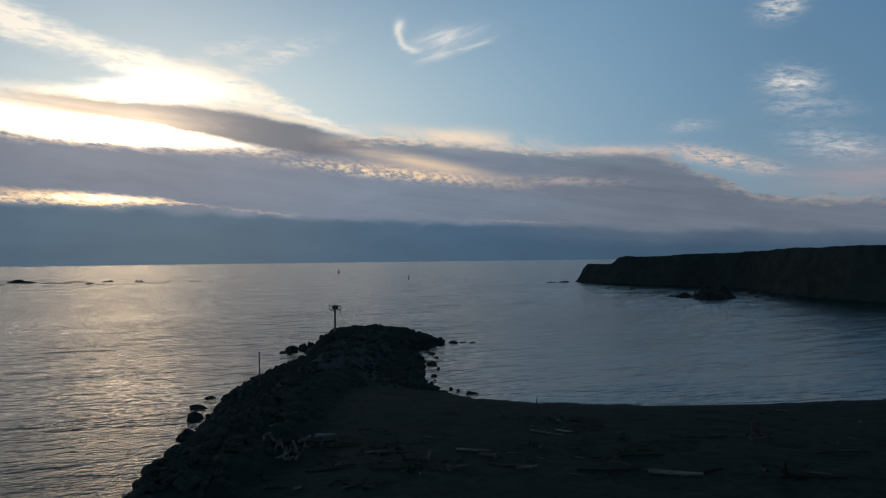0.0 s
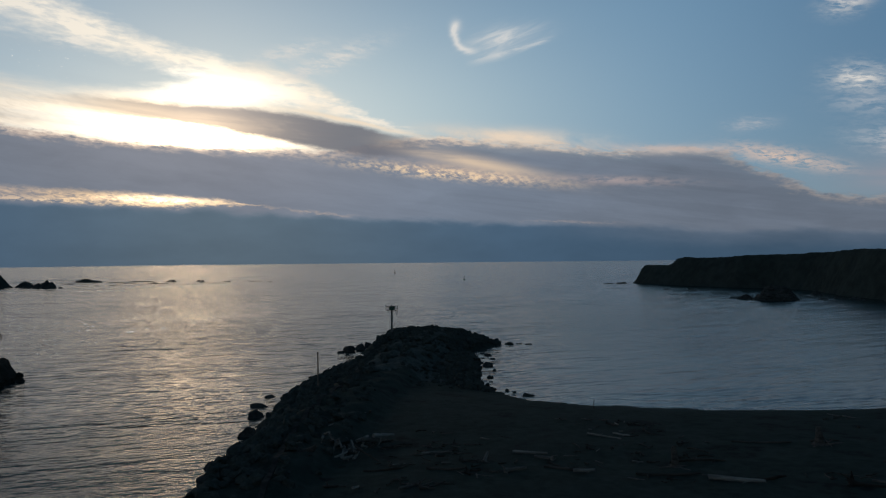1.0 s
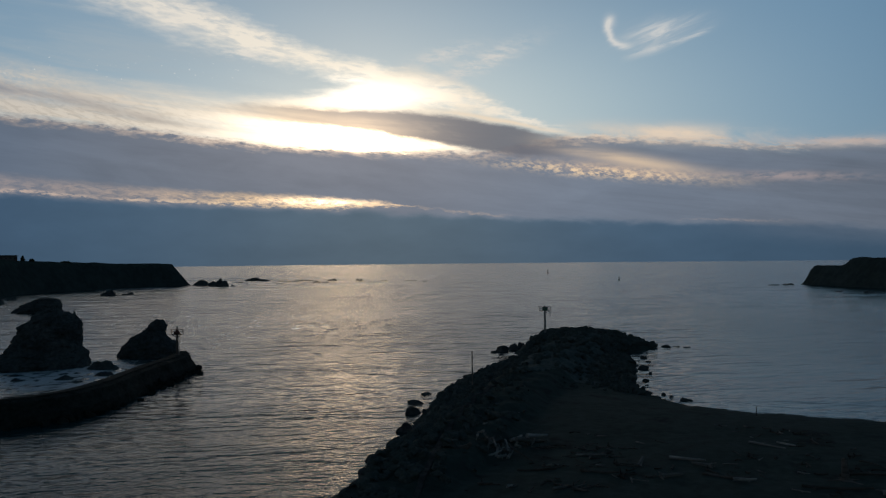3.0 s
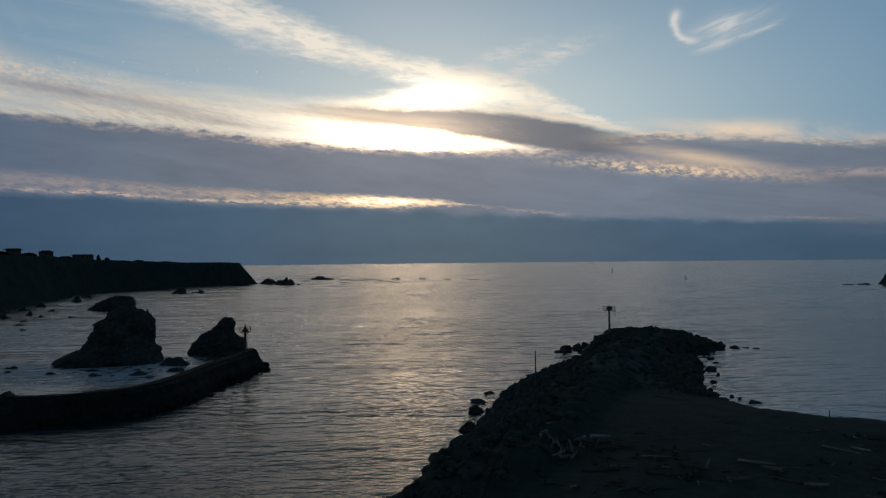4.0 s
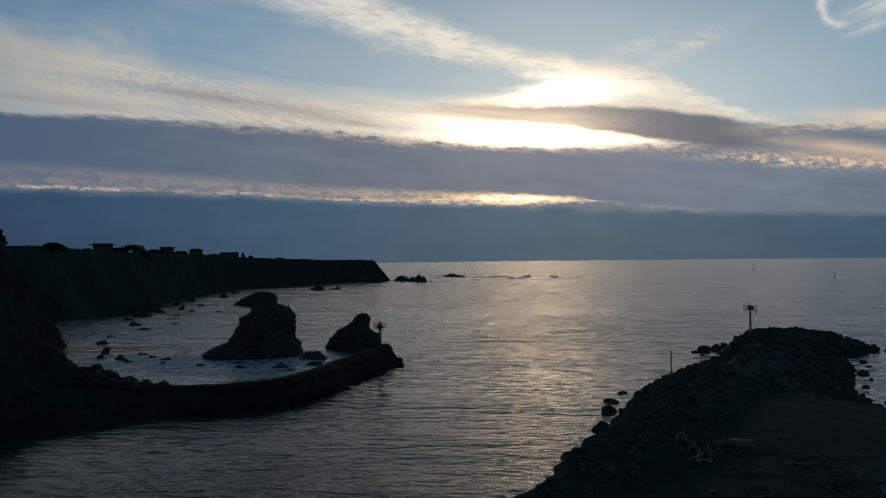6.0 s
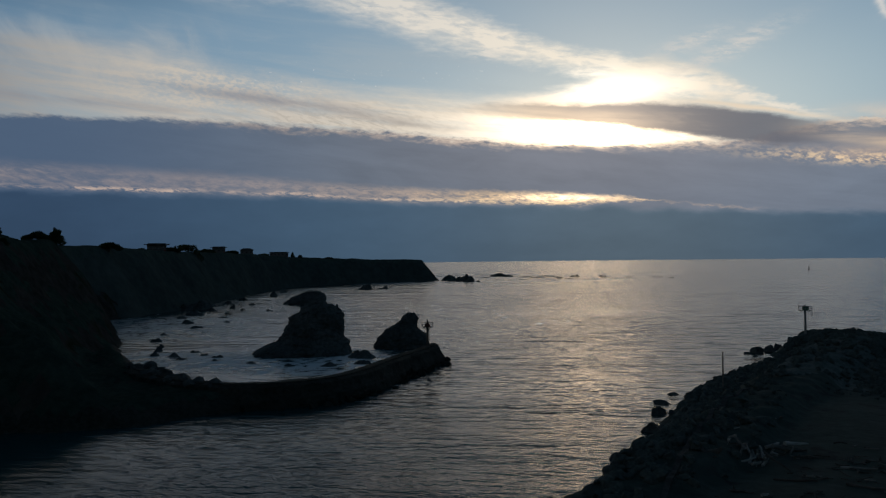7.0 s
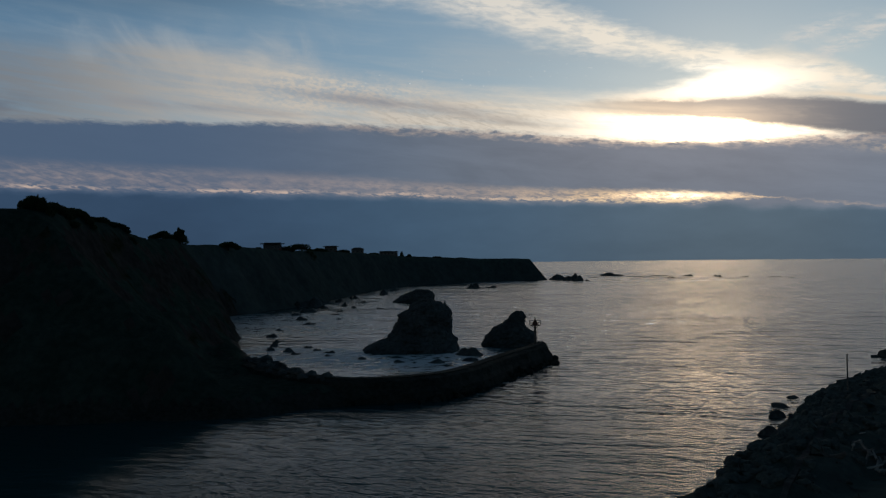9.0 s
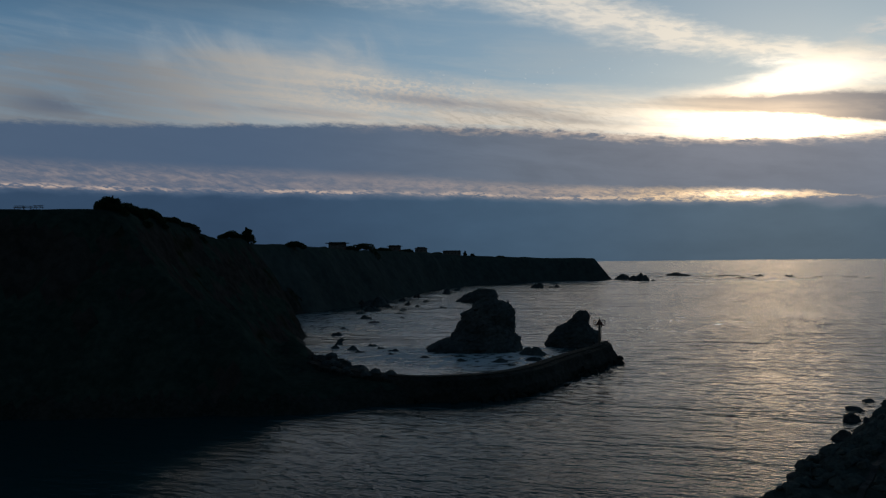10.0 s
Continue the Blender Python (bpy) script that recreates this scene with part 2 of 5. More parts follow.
    glowing = blend(mauve, scaled(rgb(214, 190, 168), 0.9 + wide * 0.6), clamp01(rim * (0.34 * step(u, -50.0, -42.0) + wide * 0.4 + step(u, -12.0, -2.0) * 0.55 * step(-u, -13.0, -6.0)) * step(fine, 0.3, 0.6)))
    col = blend(col, glowing, band)

    # dark lens before the sun
    lens_top = curve(u, [(-80, 10.0), (-30, 10.2), (-27, 10.35), (-24, 10.3), (-20, 10.2), (-16, 10.0), (-12, 9.5), (-8, 8.7), (-5, 8.0), (40, 7.0)])
    lens_bot = curve(u, [(-80, 9.9), (-31, 9.75), (-28, 9.42), (-25, 9.05), (-21, 8.75), (-18, 8.28), (-15, 7.76), (-12, 7.3), (-9, 6.8), (40, 6.0)])
    vl = v + (fleck - 0.5) * 0.35 + (lump - 0.5) * 0.4 + (crisp - 0.5) * 0.22
    lens = step(lens_top - vl, -0.12, 0.35) * step(vl - lens_bot, -0.12, 0.35) * step(u, -33.0, -21.0) * step(-u, 3.5, 8.5)
    lens_c = scaled(blend(rgb(106, 108, 117), rgb(158, 146, 136), clamp01(near * 0.75 + bell(u + 29.0, 6.0) * 0.8)), 0.9 + 0.2 * streak + near * 0.5)
    col = blend(col, lens_c, lens * 0.93)
    tail = bell(v - lens_top - 0.12 + (fleck - 0.5) * 0.3, 0.16) * bell(u + 10.0, 4.5)
    col = blend(col, rgb(236, 216, 190), clamp01(tail * 0.9))

    # sunlit flecks on the band's right half
    def glow_patch(col, cu, cv, wu, wv, slope, strength, c, lo=0.38, hi=0.60, tex=None):
        a, b = u2 - cu, v - cv - (u - cu) * slope + (streak - 0.5) * 0.6
        m = bell(V.math("SQRT", a * a / (wu * wu) + b * b / (wv * wv)), 1.0)
        return blend(col, c, clamp01(m * strength * step(tex or fine, lo, hi)))
    col = glow_patch(col, 0.6, 8.05, 4.8, 0.55, -0.08, 1.25, rgb(222, 204, 184), 0.24, 0.60, billow)
    col = glow_patch(col, -1.8, 6.50, 4.4, 0.42, -0.22, 0.75, rgb(224, 198, 168), 0.22, 0.56, streak)
    col = glow_patch(col, -3.4, 5.75, 5.2, 0.34, -0.11, 1.25, rgb(236, 208, 172), 0.36, 0.66, mackerel)
    col = glow_patch(col, -2.0, 5.8, 4.8, 0.40, -0.13, 0.55, rgb(206, 180, 158), 0.2, 0.6, fine)
    col = glow_patch(col, 9.5, 7.1, 4.0, 0.35, -0.06, 0.9, rgb(196, 184, 176), 0.30, 0.55, billow)
    col = glow_patch(col, 8.0, 5.0, 4.0, 0.28, -0.06, 0.6, rgb(178, 160, 156), 0.3, 0.6)
    col = glow_patch(col, 18.0, 6.15, 2.6, 0.50, -0.22, 1.0, rgb(204, 182, 168), 0.34, 0.58, crisp)
    col = glow_patch(col, 12.0, 7.0, 4.0, 0.25, -0.08, 0.6, rgb(190, 172, 164), 0.3, 0.55)

    # strip of open, lit cloud under the band
    strip_c = curve(u, [(-80, 5.4), (-66, 5.4), (-52, 5.25), (-44, 5.0), (-37, 4.55), (-29, 4.2), (-22, 3.9), (-17, 3.7), (-12, 3.05), (5, 2.35), (12, 2.2), (40, 1.6)])
    strip_w = curve(u, [(-80, 1.0), (-60, 0.95), (-45, 0.75), (-36, 0.55), (-29, 0.42), (-22, 0.42), (-18, 0.18), (-15, 0.08), (-12, 0.12), (-7, 0.05), (2, 0.05), (5, 0.10), (9, 0.05), (40, 0.03)])
    os = V.math("ABSOLUTE", v + (fine - 0.5) * 0.45 + (scales - 0.5) * 0.25 + (crisp - 0.5) * 0.3 - strip_c) / strip_w
    glint = bell(V.math("SQRT", (u + 22.2) * (u + 22.2) * 0.10 + (v - 3.9) * (v - 3.9) * 6.0), 1.0)
    hot = bell(u + 23.0, 9.0)
    strip = step(-os, -1.25, -0.1) * (0.16 + 0.35 * step(fleck, 0.36, 0.62) + 0.30 * step(fine, 0.40, 0.60) + (0.50 - 0.35 * step(-u, 36.0, 50.0)) * step(crisp, 0.42, 0.60) + 0.14 * step(-u, 36.0, 50.0)) * (step(-u, 14.0, 17.5) + bell(u + 12.0, 1.8) + bell(u - 4.8, 2.6) * 0.7) * (0.40 + hot * 0.6) * (1.0 - 0.55 * step(-u, 40.0, 60.0) * step(scales, 0.62, 0.40))
    strip_col = scaled(blend(rgb(190, 170, 160), rgb(250, 214, 168), hot), 0.92 + glint * 2.2)
    col = blend(col, strip_col, clamp01(strip))
    # its bright, ragged lower fringe
    fringe = bell(v - strip_c + strip_w * 0.72 + (crisp - 0.5) * 0.5 + (lump - 0.5) * 0.5, 0.13) * step(crisp, 0.40, 0.56) * step(-u, 17.0, 20.0) * (0.25 + 0.75 * step(billow, 0.44, 0.58))
    col = blend(col, blend(rgb(208, 184, 168), rgb(255, 222, 176), hot), clamp01(fringe * 0.8))

    # fog bank down to the horizon
    fog_top = curve(u, [(-80, 4.5), (-62, 4.55), (-49, 4.4), (-38, 4.1), (-30, 3.75), (-22, 3.45), (-14, 3.1), (-6, 2.7), (1, 2.4), (12, 1.9), (22, 1.5), (40, 1.3)])
    fog_e = fog_top - v - (lump - 0.5) * 0.9 - (fine - 0.5) * 0.16 - (fleck - 0.5) * 0.35
    soft = step(fog_e, -0.14, 0.42) * (1.0 - 0.45 * step(u, 0.0, 14.0)) + step(fog_e, 0.0, 1.6) * 0.45 * step(u, 0.0, 14.0)
    fog_c = blend(blend(rgb(67, 91, 114), rgb(52, 73, 98), step(-u, 34.0, 58.0)), rgb(94, 109, 120), clamp01(bell(u + 18.0, 13.0) * 0.75))
    fog_c = scaled(fog_c, 1.0 - 0.16 * step(u, 2.0, 16.0))
    fog_c = scaled(fog_c, 0.90 + 0.10 * step(v, 0.0, 3.0) + 0.25 * (lump - 0.5) + 0.10 * step(fog_e, 0.6, -0.1))
    col = blend(col, fog_c, clamp01(soft))
    tree.links.new(col, bg.inputs["Color"])
    bg.inputs["Strength"].default_value = 1.0


build_sky()
world.cycles.sampling_method = "MANUAL"
world.cycles.sample_map_resolution = 1024

# the sun, veiled by cloud
sun_data = bpy.data.lights.new("sun", "SUN")
sun_data.energy, sun_data.angle, sun_data.color = 0.025, radians(34), (1.0, 0.70, 0.40)
sun = new("sun", sun_data)
a, e = radians(SUN_U), radians(SUN_V)
toward = Vector((math.sin(a) * math.cos(e), math.cos(a) * math.cos(e), math.sin(e)))
sun.matrix_world = look(toward * 900, (0, 0, 0))


# ---- materials ----
def material(name, dark, light, scale, rough=0.85, detail=6.0, bump=0.05, bump_scale=None, metal=0.0, spec=0.04, stretch=(1, 1, 1), per_object=0.0, patch=None):
    """A surface of two mixed tones, with grain, larger stains and relief. Sizes in metres."""
    m = bpy.data.materials.new(name)
    m.use_nodes = True
    t = m.node_tree
    V.tree = t
    p = t.nodes["Principled BSDF"]
    geo = t.nodes.new("ShaderNodeTexCoord")
    mp = t.nodes.new("ShaderNodeMapping")
    mp.inputs["Scale"].default_value = stretch
    t.links.new(geo.outputs["Object"], mp.inputs[0])
    vec = mp.outputs[0]
    grain = fbm(vec, 1.0 / scale, detail, 0.62)
    stain = fbm(vec, 0.17 / scale, 3.0, 0.5, warp=0.4)
    fac = clamp01(step(grain, 0.3, 0.7) * 0.65 + step(stain, 0.35, 0.65) * 0.35)
    col = blend(dark, light, fac)
    if patch:
        col = blend(col, patch, step(stain, 0.52, 0.66) * step(grain, 0.35, 0.6))
    if per_object:
        info = t.nodes.new("ShaderNodeObjectInfo")
        rnd = V(info.outputs["Random"])
        col = scaled(col, 1.0 - per_object + rnd * (2.0 * per_object))
    t.links.new(col, p.inputs["Base Color"])
    p.inputs["Metallic"].default_value = metal
    p.inputs["Specular IOR Level"].default_value = spec
    t.links.new((rough - 0.12 + 0.24 * grain).s, p.inputs["Roughness"])
    if bump:
        b = t.nodes.new("ShaderNodeBump")
        b.inputs["Strength"].default_value, b.inputs["Distance"].default_value = 1.0, bump
        rel = fbm(vec, 1.0 / (bump_scale or scale), 5.0, 0.6)
        t.links.new(rel.s, b.inputs["Height"])
        t.links.new(b.outputs[0], p.inputs["Normal"])
    return m


ROCK = material("dark_sea_rock", (0.034, 0.040, 0.040), (0.105, 0.116, 0.115), 0.9, 0.8, bump=0.35, bump_scale=1.2, per_object=0.25)
RIPRAP = material("quarry_stone", (0.044, 0.058, 0.055), (0.110, 0.136, 0.129), 0.5, 0.9, bump=0.12, bump_scale=0.4, per_object=0.25)
SAND = material("dark_beach_sand", (0.028, 0.043, 0.039), (0.066, 0.090, 0.082), 1.4, 0.92, bump=0.10, bump_scale=0.7, patch=(0.027, 0.033, 0.032))
TURF = material("coastal_scrub", (0.018, 0.032, 0.027), (0.046, 0.068, 0.055), 1.6, 0.95, bump=0.5, bump_scale=1.3, spec=0.0)
# both far headland materials have distance haze painted into their lighter base colours
HAZY_SCRUB = material("hazy_coastal_scrub", (0.040, 0.055, 0.048), (0.080, 0.102, 0.088), 2.4, 0.95, bump=0.5, bump_scale=2.0, spec=0.0)
HAZY_BLUFF = material("hazy_bluff_earth", (0.040, 0.052, 0.049), (0.072, 0.090, 0.084), 6.0, 0.95, bump=0.3, bump_scale=2.4, spec=0.0)
CLIFF = material("cliff_rock", (0.026, 0.025, 0.023), (0.066, 0.062, 0.056), 2.6, 0.9, bump=0.8, bump_scale=2.2, patch=(0.018, 0.022, 0.011), spec=0.0)
WET = material("wet_harbour_concrete", (0.020, 0.020, 0.019), (0.060, 0.058, 0.054), 0.9, 0.7, bump=0.18, bump_scale=0.7, patch=(0.018, 0.022, 0.016))
SHORE_DARK = material("dark_shore_stone", (0.014, 0.017, 0.015), (0.046, 0.051, 0.046), 0.8, 0.85, bump=0.3, bump_scale=1.0)
PATHWAY = material("sandy_walkway", (0.040, 0.042, 0.042), (0.092, 0.097, 0.095), 0.7, 0.9, bump=0.12, bump_scale=0.4, patch=(0.034, 0.034, 0.031))
CONCRETE = material("weathered_concrete", (0.070, 0.069, 0.066), (0.165, 0.160, 0.152), 0.8, 0.85, bump=0.05, bump_scale=0.25, patch=(0.04, 0.045, 0.035))
DRIFT = material("bleached_driftwood", (0.13, 0.128, 0.12), (0.36, 0.35, 0.33), 0.35, 0.8, bump=0.05, bump_scale=0.12, stretch=(0.15, 1, 1), per_object=0.45)
DRIFT_DARK = material("wet_driftwood", (0.042, 0.040, 0.037), (0.135, 0.127, 0.115), 0.35, 0.8, bump=0.05, bump_scale=0.12, stretch=(0.15, 1, 1), per_object=0.45)
STEEL = material("galvanised_steel", (0.16, 0.17, 0.17), (0.34, 0.35, 0.35), 0.3, 0.5, bump=0.004, metal=0.7, spec=0.5)
RUST = material("rusty_steel", (0.10, 0.078, 0.066), (0.22, 0.185, 0.16), 0.2, 0.8, bump=0.006, metal=0.3)
GREEN_PAINT = material("faded_green_paint", (0.03, 0.10, 0.07), (0.07, 0.17, 0.12), 0.5, 0.6, bump=0.003)
RED_PAINT = material("faded_red_paint", (0.13, 0.055, 0.045), (0.22, 0.095, 0.08), 0.5, 0.6, bump=0.003)
WOOD = material("grey_weathered_wood", (0.09, 0.08, 0.07), (0.24, 0.22, 0.19), 0.25, 0.85, bump=0.01, stretch=(0.2, 1, 1))
BARK = material("dark_bark", (0.03, 0.025, 0.02), (0.09, 0.075, 0.06), 0.2, 0.9, bump=0.03)
LEAF = material("cypress_foliage", (0.018, 0.032, 0.014), (0.05, 0.075, 0.032), 0.4, 0.8, bump=0.0, spec=0.2)
SIDING = material("weathered_house_siding", (0.08, 0.075, 0.07), (0.17, 0.16, 0.15), 1.0, 0.8, bump=0.01, per_object=0.2)
ROOFING = material("dark_roof_shingle", (0.04, 0.04, 0.042), (0.09, 0.088, 0.085), 0.6, 0.9, bump=0.02)


def plain(name, c, rough, metal=0.0):
    m = bpy.data.materials.new(name)
    m.use_nodes = True
    p = m.node_tree.nodes["Principled BSDF"]
    p.inputs["Base Color"].default_value = (*c, 1)
    p.inputs["Roughness"].default_value, p.inputs["Metallic"].default_value = rough, metal
    return m


PANE = plain("window_glass", (0.02, 0.025, 0.03), 0.08)
LENS = plain("lantern_lens", (0.06, 0.12, 0.09), 0.15)


def water_material():
    """Sea water: dark body, wind ripples on a low swell, foam round the rocks and at the beach."""
    m = bpy.data.materials.new("sea_water")
    m.use_nodes = True
    t = m.node_tree
    V.tree = t
    p = t.nodes["Principled BSDF"]
    coord = t.nodes.new("ShaderNodeTexCoord")
    sep = t.nodes.new("ShaderNodeSeparateXYZ")
    t.links.new(coord.outputs["Object"], sep.inputs[0])
    x, y = V(sep.outputs[0]), V(sep.outputs[1])
    c, s = math.cos(radians(24)), math.sin(radians(24))
    along, across = x * c + y * s, y * c - x * s  # along the crests, and with the wind
    gust = step(fbm(combine(along * 0.006, across * 0.016, 2.0), 1.0, 3.0, 0.5), 0.35, 0.68)
    # sheltered water is calmer
    calm = step(x, -12.0, 30.0) * step(-y, -600.0, -330.0)
    bay = step(-x, 112.0, 135.0) * step(y, 90.0, 125.0) * step(-y, -520.0, -330.0)
    puffs = step(fbm(combine(along * 0.02, across * 0.07, 5.0), 1.0, 4.0, 0.6), 0.34, 0.66)
    harbour = step(-x, 25.0, 60.0) * step(-y, -150.0, -105.0)  # short chop in the channel
    lee = step(-x - y * 1.2, 0.0, 30.0) * step(-y, -110.0, -80.0)  # still water under the hill
    lively = (0.72 + 0.28 * gust + 0.22 * puffs) * (1.0 - 0.60 * calm) * (1.0 - 0.30 * bay) * (1.0 + 0.25 * harbour) * (1.0 - 0.62 * lee)

    def wave(fa, fc, seed, steep, detail=1.0):
        """One size of wave: its slope with the wind, as the difference of two heights, and a slope along its crests."""
        hs = []
        for shift in (0.0, 0.12):
            n = V.tree.nodes.new("ShaderNodeTexNoise")
            V.tree.links.new(combine(along * fa, across * fc + shift, seed), n.inputs["Vector"])
            n.inputs["Scale"].default_value, n.inputs["Detail"].default_value, n.inputs["Distortion"].default_value = 1.0, detail, 0.2
            hs.append(n)
        sp = V.tree.nodes.new("ShaderNodeSeparateColor")
        V.tree.links.new(hs[0].outputs["Color"], sp.inputs[0])
        return (V(sp.outputs[1]) - 0.5) * (steep * 1.2), (V(hs[1].outputs[0]) - V(hs[0].outputs[0])) * (steep / 0.12)
    waves = [wave(0.012, 0.045, 11.0, 0.05), wave(0.05, 0.15, 17.0, 0.055), wave(0.16, 0.40, 8.0, 0.10), wave(0.46, 0.95, 0.3, 0.20), wave(1.3, 2.5, 4.0, 0.30)]
    # far out the small waves are too fine to tell apart and act as roughness
    out = V.math("SQRT", x * x + y * y)
    keep2, keep3, keep4 = 1.0 - 0.75 * step(out, 320.0, 700.0), 1.0 - step(out, 120.0, 260.0), 1.0 - step(out, 70.0, 150.0)
    # the swell is low between the jetties and grows in the open
    for k, gain, lo, hi in ((0, 2.2, 250.0, 700.0), (1, 2.8, 130.0, 330.0), (2, 1.3, 80.0, 180.0)):
        waves[k] = [w * (1.0 + gain * step(out, lo, hi)) for w in waves[k]]
    waves[2], waves[3], waves[4] = [w * keep2 for w in waves[2]], [w * keep3 for w in waves[3]], [w * keep4 for w in waves[4]]
    sa = (waves[0][0] + waves[1][0] + waves[2][0] + waves[3][0] + waves[4][0]) * lively
    sc = (waves[0][1] + waves[1][1] + waves[2][1] + waves[3][1] + waves[4][1]) * lively
    shoreline = y - 145.3 - (x - 42.0) * (x - 42.0) * 0.0055
    wander = fbm(combine(x * 0.05, y * 0.05, 12.0), 1.0, 3.0, 0.6)
    breaker = (bell(shoreline - 3.0 - wander * 5.0, 0.55) + 0.6 * bell(shoreline - 12.0 - wander * 6.0, 0.8)) * step(x, 8.0, 30.0) * step(wander, 0.40, 0.56) * step(fbm(combine(x * 0.3, y * 0.5, 14.0), 1.0, 3.0, 0.6), 0.35, 0.6)
    unit = t.nodes.new("ShaderNodeVectorMath")
    unit.operation = "NORMALIZE"
    t.links.new(combine(sa * c - sc * s, sa * s + sc * c - breaker * 0.15, 1.0), unit.inputs[0])
    t.links.new(unit.outputs[0], p.inputs["Normal"])
    # foam
    lace = fbm(combine(x * 0.22, y * 0.16, 6.0), 1.0, 6.0, 0.68, warp=1.2)

    def ring(cx, cy, rad):
        d = V.math("SQRT", (x - cx) * (x - cx) + (y - cy) * (y - cy))
        return step(-d, -rad, -rad * 0.35)
    near_rocks = clamp01(ring(-146, 172, 36) + ring(-128, 166, 24) + ring(-140, 165, 26) + ring(-290, 245, 60) * 0.5 + ring(-180, 150, 34) * 0.6 + ring(-240, 215, 45) * 0.4)
    # over the bay: real foam, plus pale colour painted in for reflected sky
    foam_and_sheen = bay * 0.8 + near_rocks
    outer = step(fbm(combine(along * 0.004, across * 0.02, 3.0), 1.0, 3.0, 0.6), 0.50, 0.60) * step(y, 640.0, 780.0) * step(-y, -1500.0, -1100.0) * step(-x, 250.0, 380.0)
    foam = clamp01(step(lace, 0.58, 0.74) * foam_and_sheen + step(lace, 0.38, 0.55) * near_rocks + outer * step(lace, 0.40, 0.58) * 0.8)
    wash = (bell(shoreline - 0.8 - lace * 1.6, 0.55) + bell(shoreline - 7.0 - lace * 3.0, 0.4) * 0.5) * step(x, 2.0, 14.0) * step(fbm(combine(x * 0.12, 0.0, 3.0), 1.0, 3.0, 0.6), 0.36, 0.58)
    foam = clamp01(foam + wash * 0.7)
    base = blend((0.0, 0.036, 0.042), (0.66, 0.71, 0.74), foam)
    t.links.new(base, p.inputs["Base Color"])
    t.links.new((0.08 + foam * 0.5 + harbour * 0.11 + calm * 0.06 + (1.0 - keep4) * 0.03 + (1.0 - keep3) * 0.05).s, p.inputs["Roughness"])
    p.inputs["IOR"].default_value = 1.225
    return m


WATER = water_material()


# ---- builders ----
def link(name, bm, mat, parent=None, label="", smooth=False):
    me = bpy.data.meshes.new(name)
    bm.to_mesh(me)
    bm.free()
    if smooth:
        me.shade_smooth()
    for mm in (mat if isinstance(mat, (list, tuple)) else [mat]):
        me.materials.append(mm)
    ob = new(name, me)
    if parent:
        ob.parent = parent
    if label:
        ob["label"] = label
    return ob


def part(name, bm, mat, parent, label="", smooth=False):
    """One bmesh as ONE mesh object under a thing or a part."""
    return link(name, bm, mat, parent, label, smooth)


def thing(name, m, label, category, group="", kind=""):
    """An Empty at the base of a thing."""
    ob = new(name)
    ob.empty_display_size = 0.2
    ob.matrix_world = m
    return tagged(ob, label, category, group, kind)


def box(sx, sy, sz, m=Matrix(), bevel=0.0, bm=None):
    bm = bm or bmesh.new()
    r = bmesh.ops.create_cube(bm, size=1.0, matrix=m @ Matrix.Diagonal((sx, sy, sz, 1)))
    if bevel:
        edges = list({e for v in r["verts"] for e in v.link_edges})
        bmesh.ops.bevel(bm, geom=edges, offset=bevel, segments=1, affect="EDGES")
    return bm


def rod(p, q, r0, r1=None, seg=8, bm=None):
    """A round bar from p to q."""
    bm = bm or bmesh.new()
    p, q = Vector(p), Vector(q)
    d = q - p
    m = Matrix.Translation((p + q) / 2) @ d.to_track_quat("Z", "Y").to_matrix().to_4x4()
    bmesh.ops.create_cone(bm, cap_ends=True, segments=seg, radius1=r0, radius2=r0 if r1 is None else r1, depth=d.length, matrix=m)
    return bm


def fnoise(x, y, z=0.0, octaves=5):
    return noise.fractal(Vector((x, y, z)), 0.9, 2.1, octaves)


def distance_to_line(X, Y, line):
    """Distance of grid points to a polyline, signed: positive on its left-hand side."""
    best = np.full(X.shape, 1e9)
    sign = np.zeros(X.shape)
    for (ax, ay), (bx, by) in zip(line, line[1:]):
        dx, dy = bx - ax, by - ay
        k = np.clip(((X - ax) * dx + (Y - ay) * dy) / (dx * dx + dy * dy), 0, 1)
        d = np.hypot(X - ax - k * dx, Y - ay - k * dy)
        side = dx * (Y - ay) - dy * (X - ax)
        better = d < best - 1e-6
        best = np.where(better, d, best)
        sign = np.where(better, np.sign(side), sign)
    return best * sign


def smooth01(a):
    a = np.clip(a, 0, 1)
    return a * a * (3 - 2 * a)


def lattice_noise(X, Y, scale, octaves=4, seed=0, rough=0.5):
    """Value noise on arrays, about -1 to 1."""
    rng = np.random.default_rng(seed)
    total, amp, norm = np.zeros(X.shape), 1.0, 0.0
    for o in range(octaves):
        g = rng.uniform(-1, 1, (256, 256))
        x, y = X / scale * 2 ** o + 17.3 * o, Y / scale * 2 ** o + 5.1 * o
        i, j = np.floor(x).astype(int), np.floor(y).astype(int)
        fx, fy = smooth01(x - i), smooth01(y - j)
        a = g[i % 256, j % 256] * (1 - fx) + g[(i + 1) % 256, j % 256] * fx
        b = g[i % 256, (j + 1) % 256] * (1 - fx) + g[(i + 1) % 256, (j + 1) % 256] * fx
        total += amp * (a * (1 - fy) + b * fy)
        norm += amp
        amp *= rough
    return total / norm * 1.6


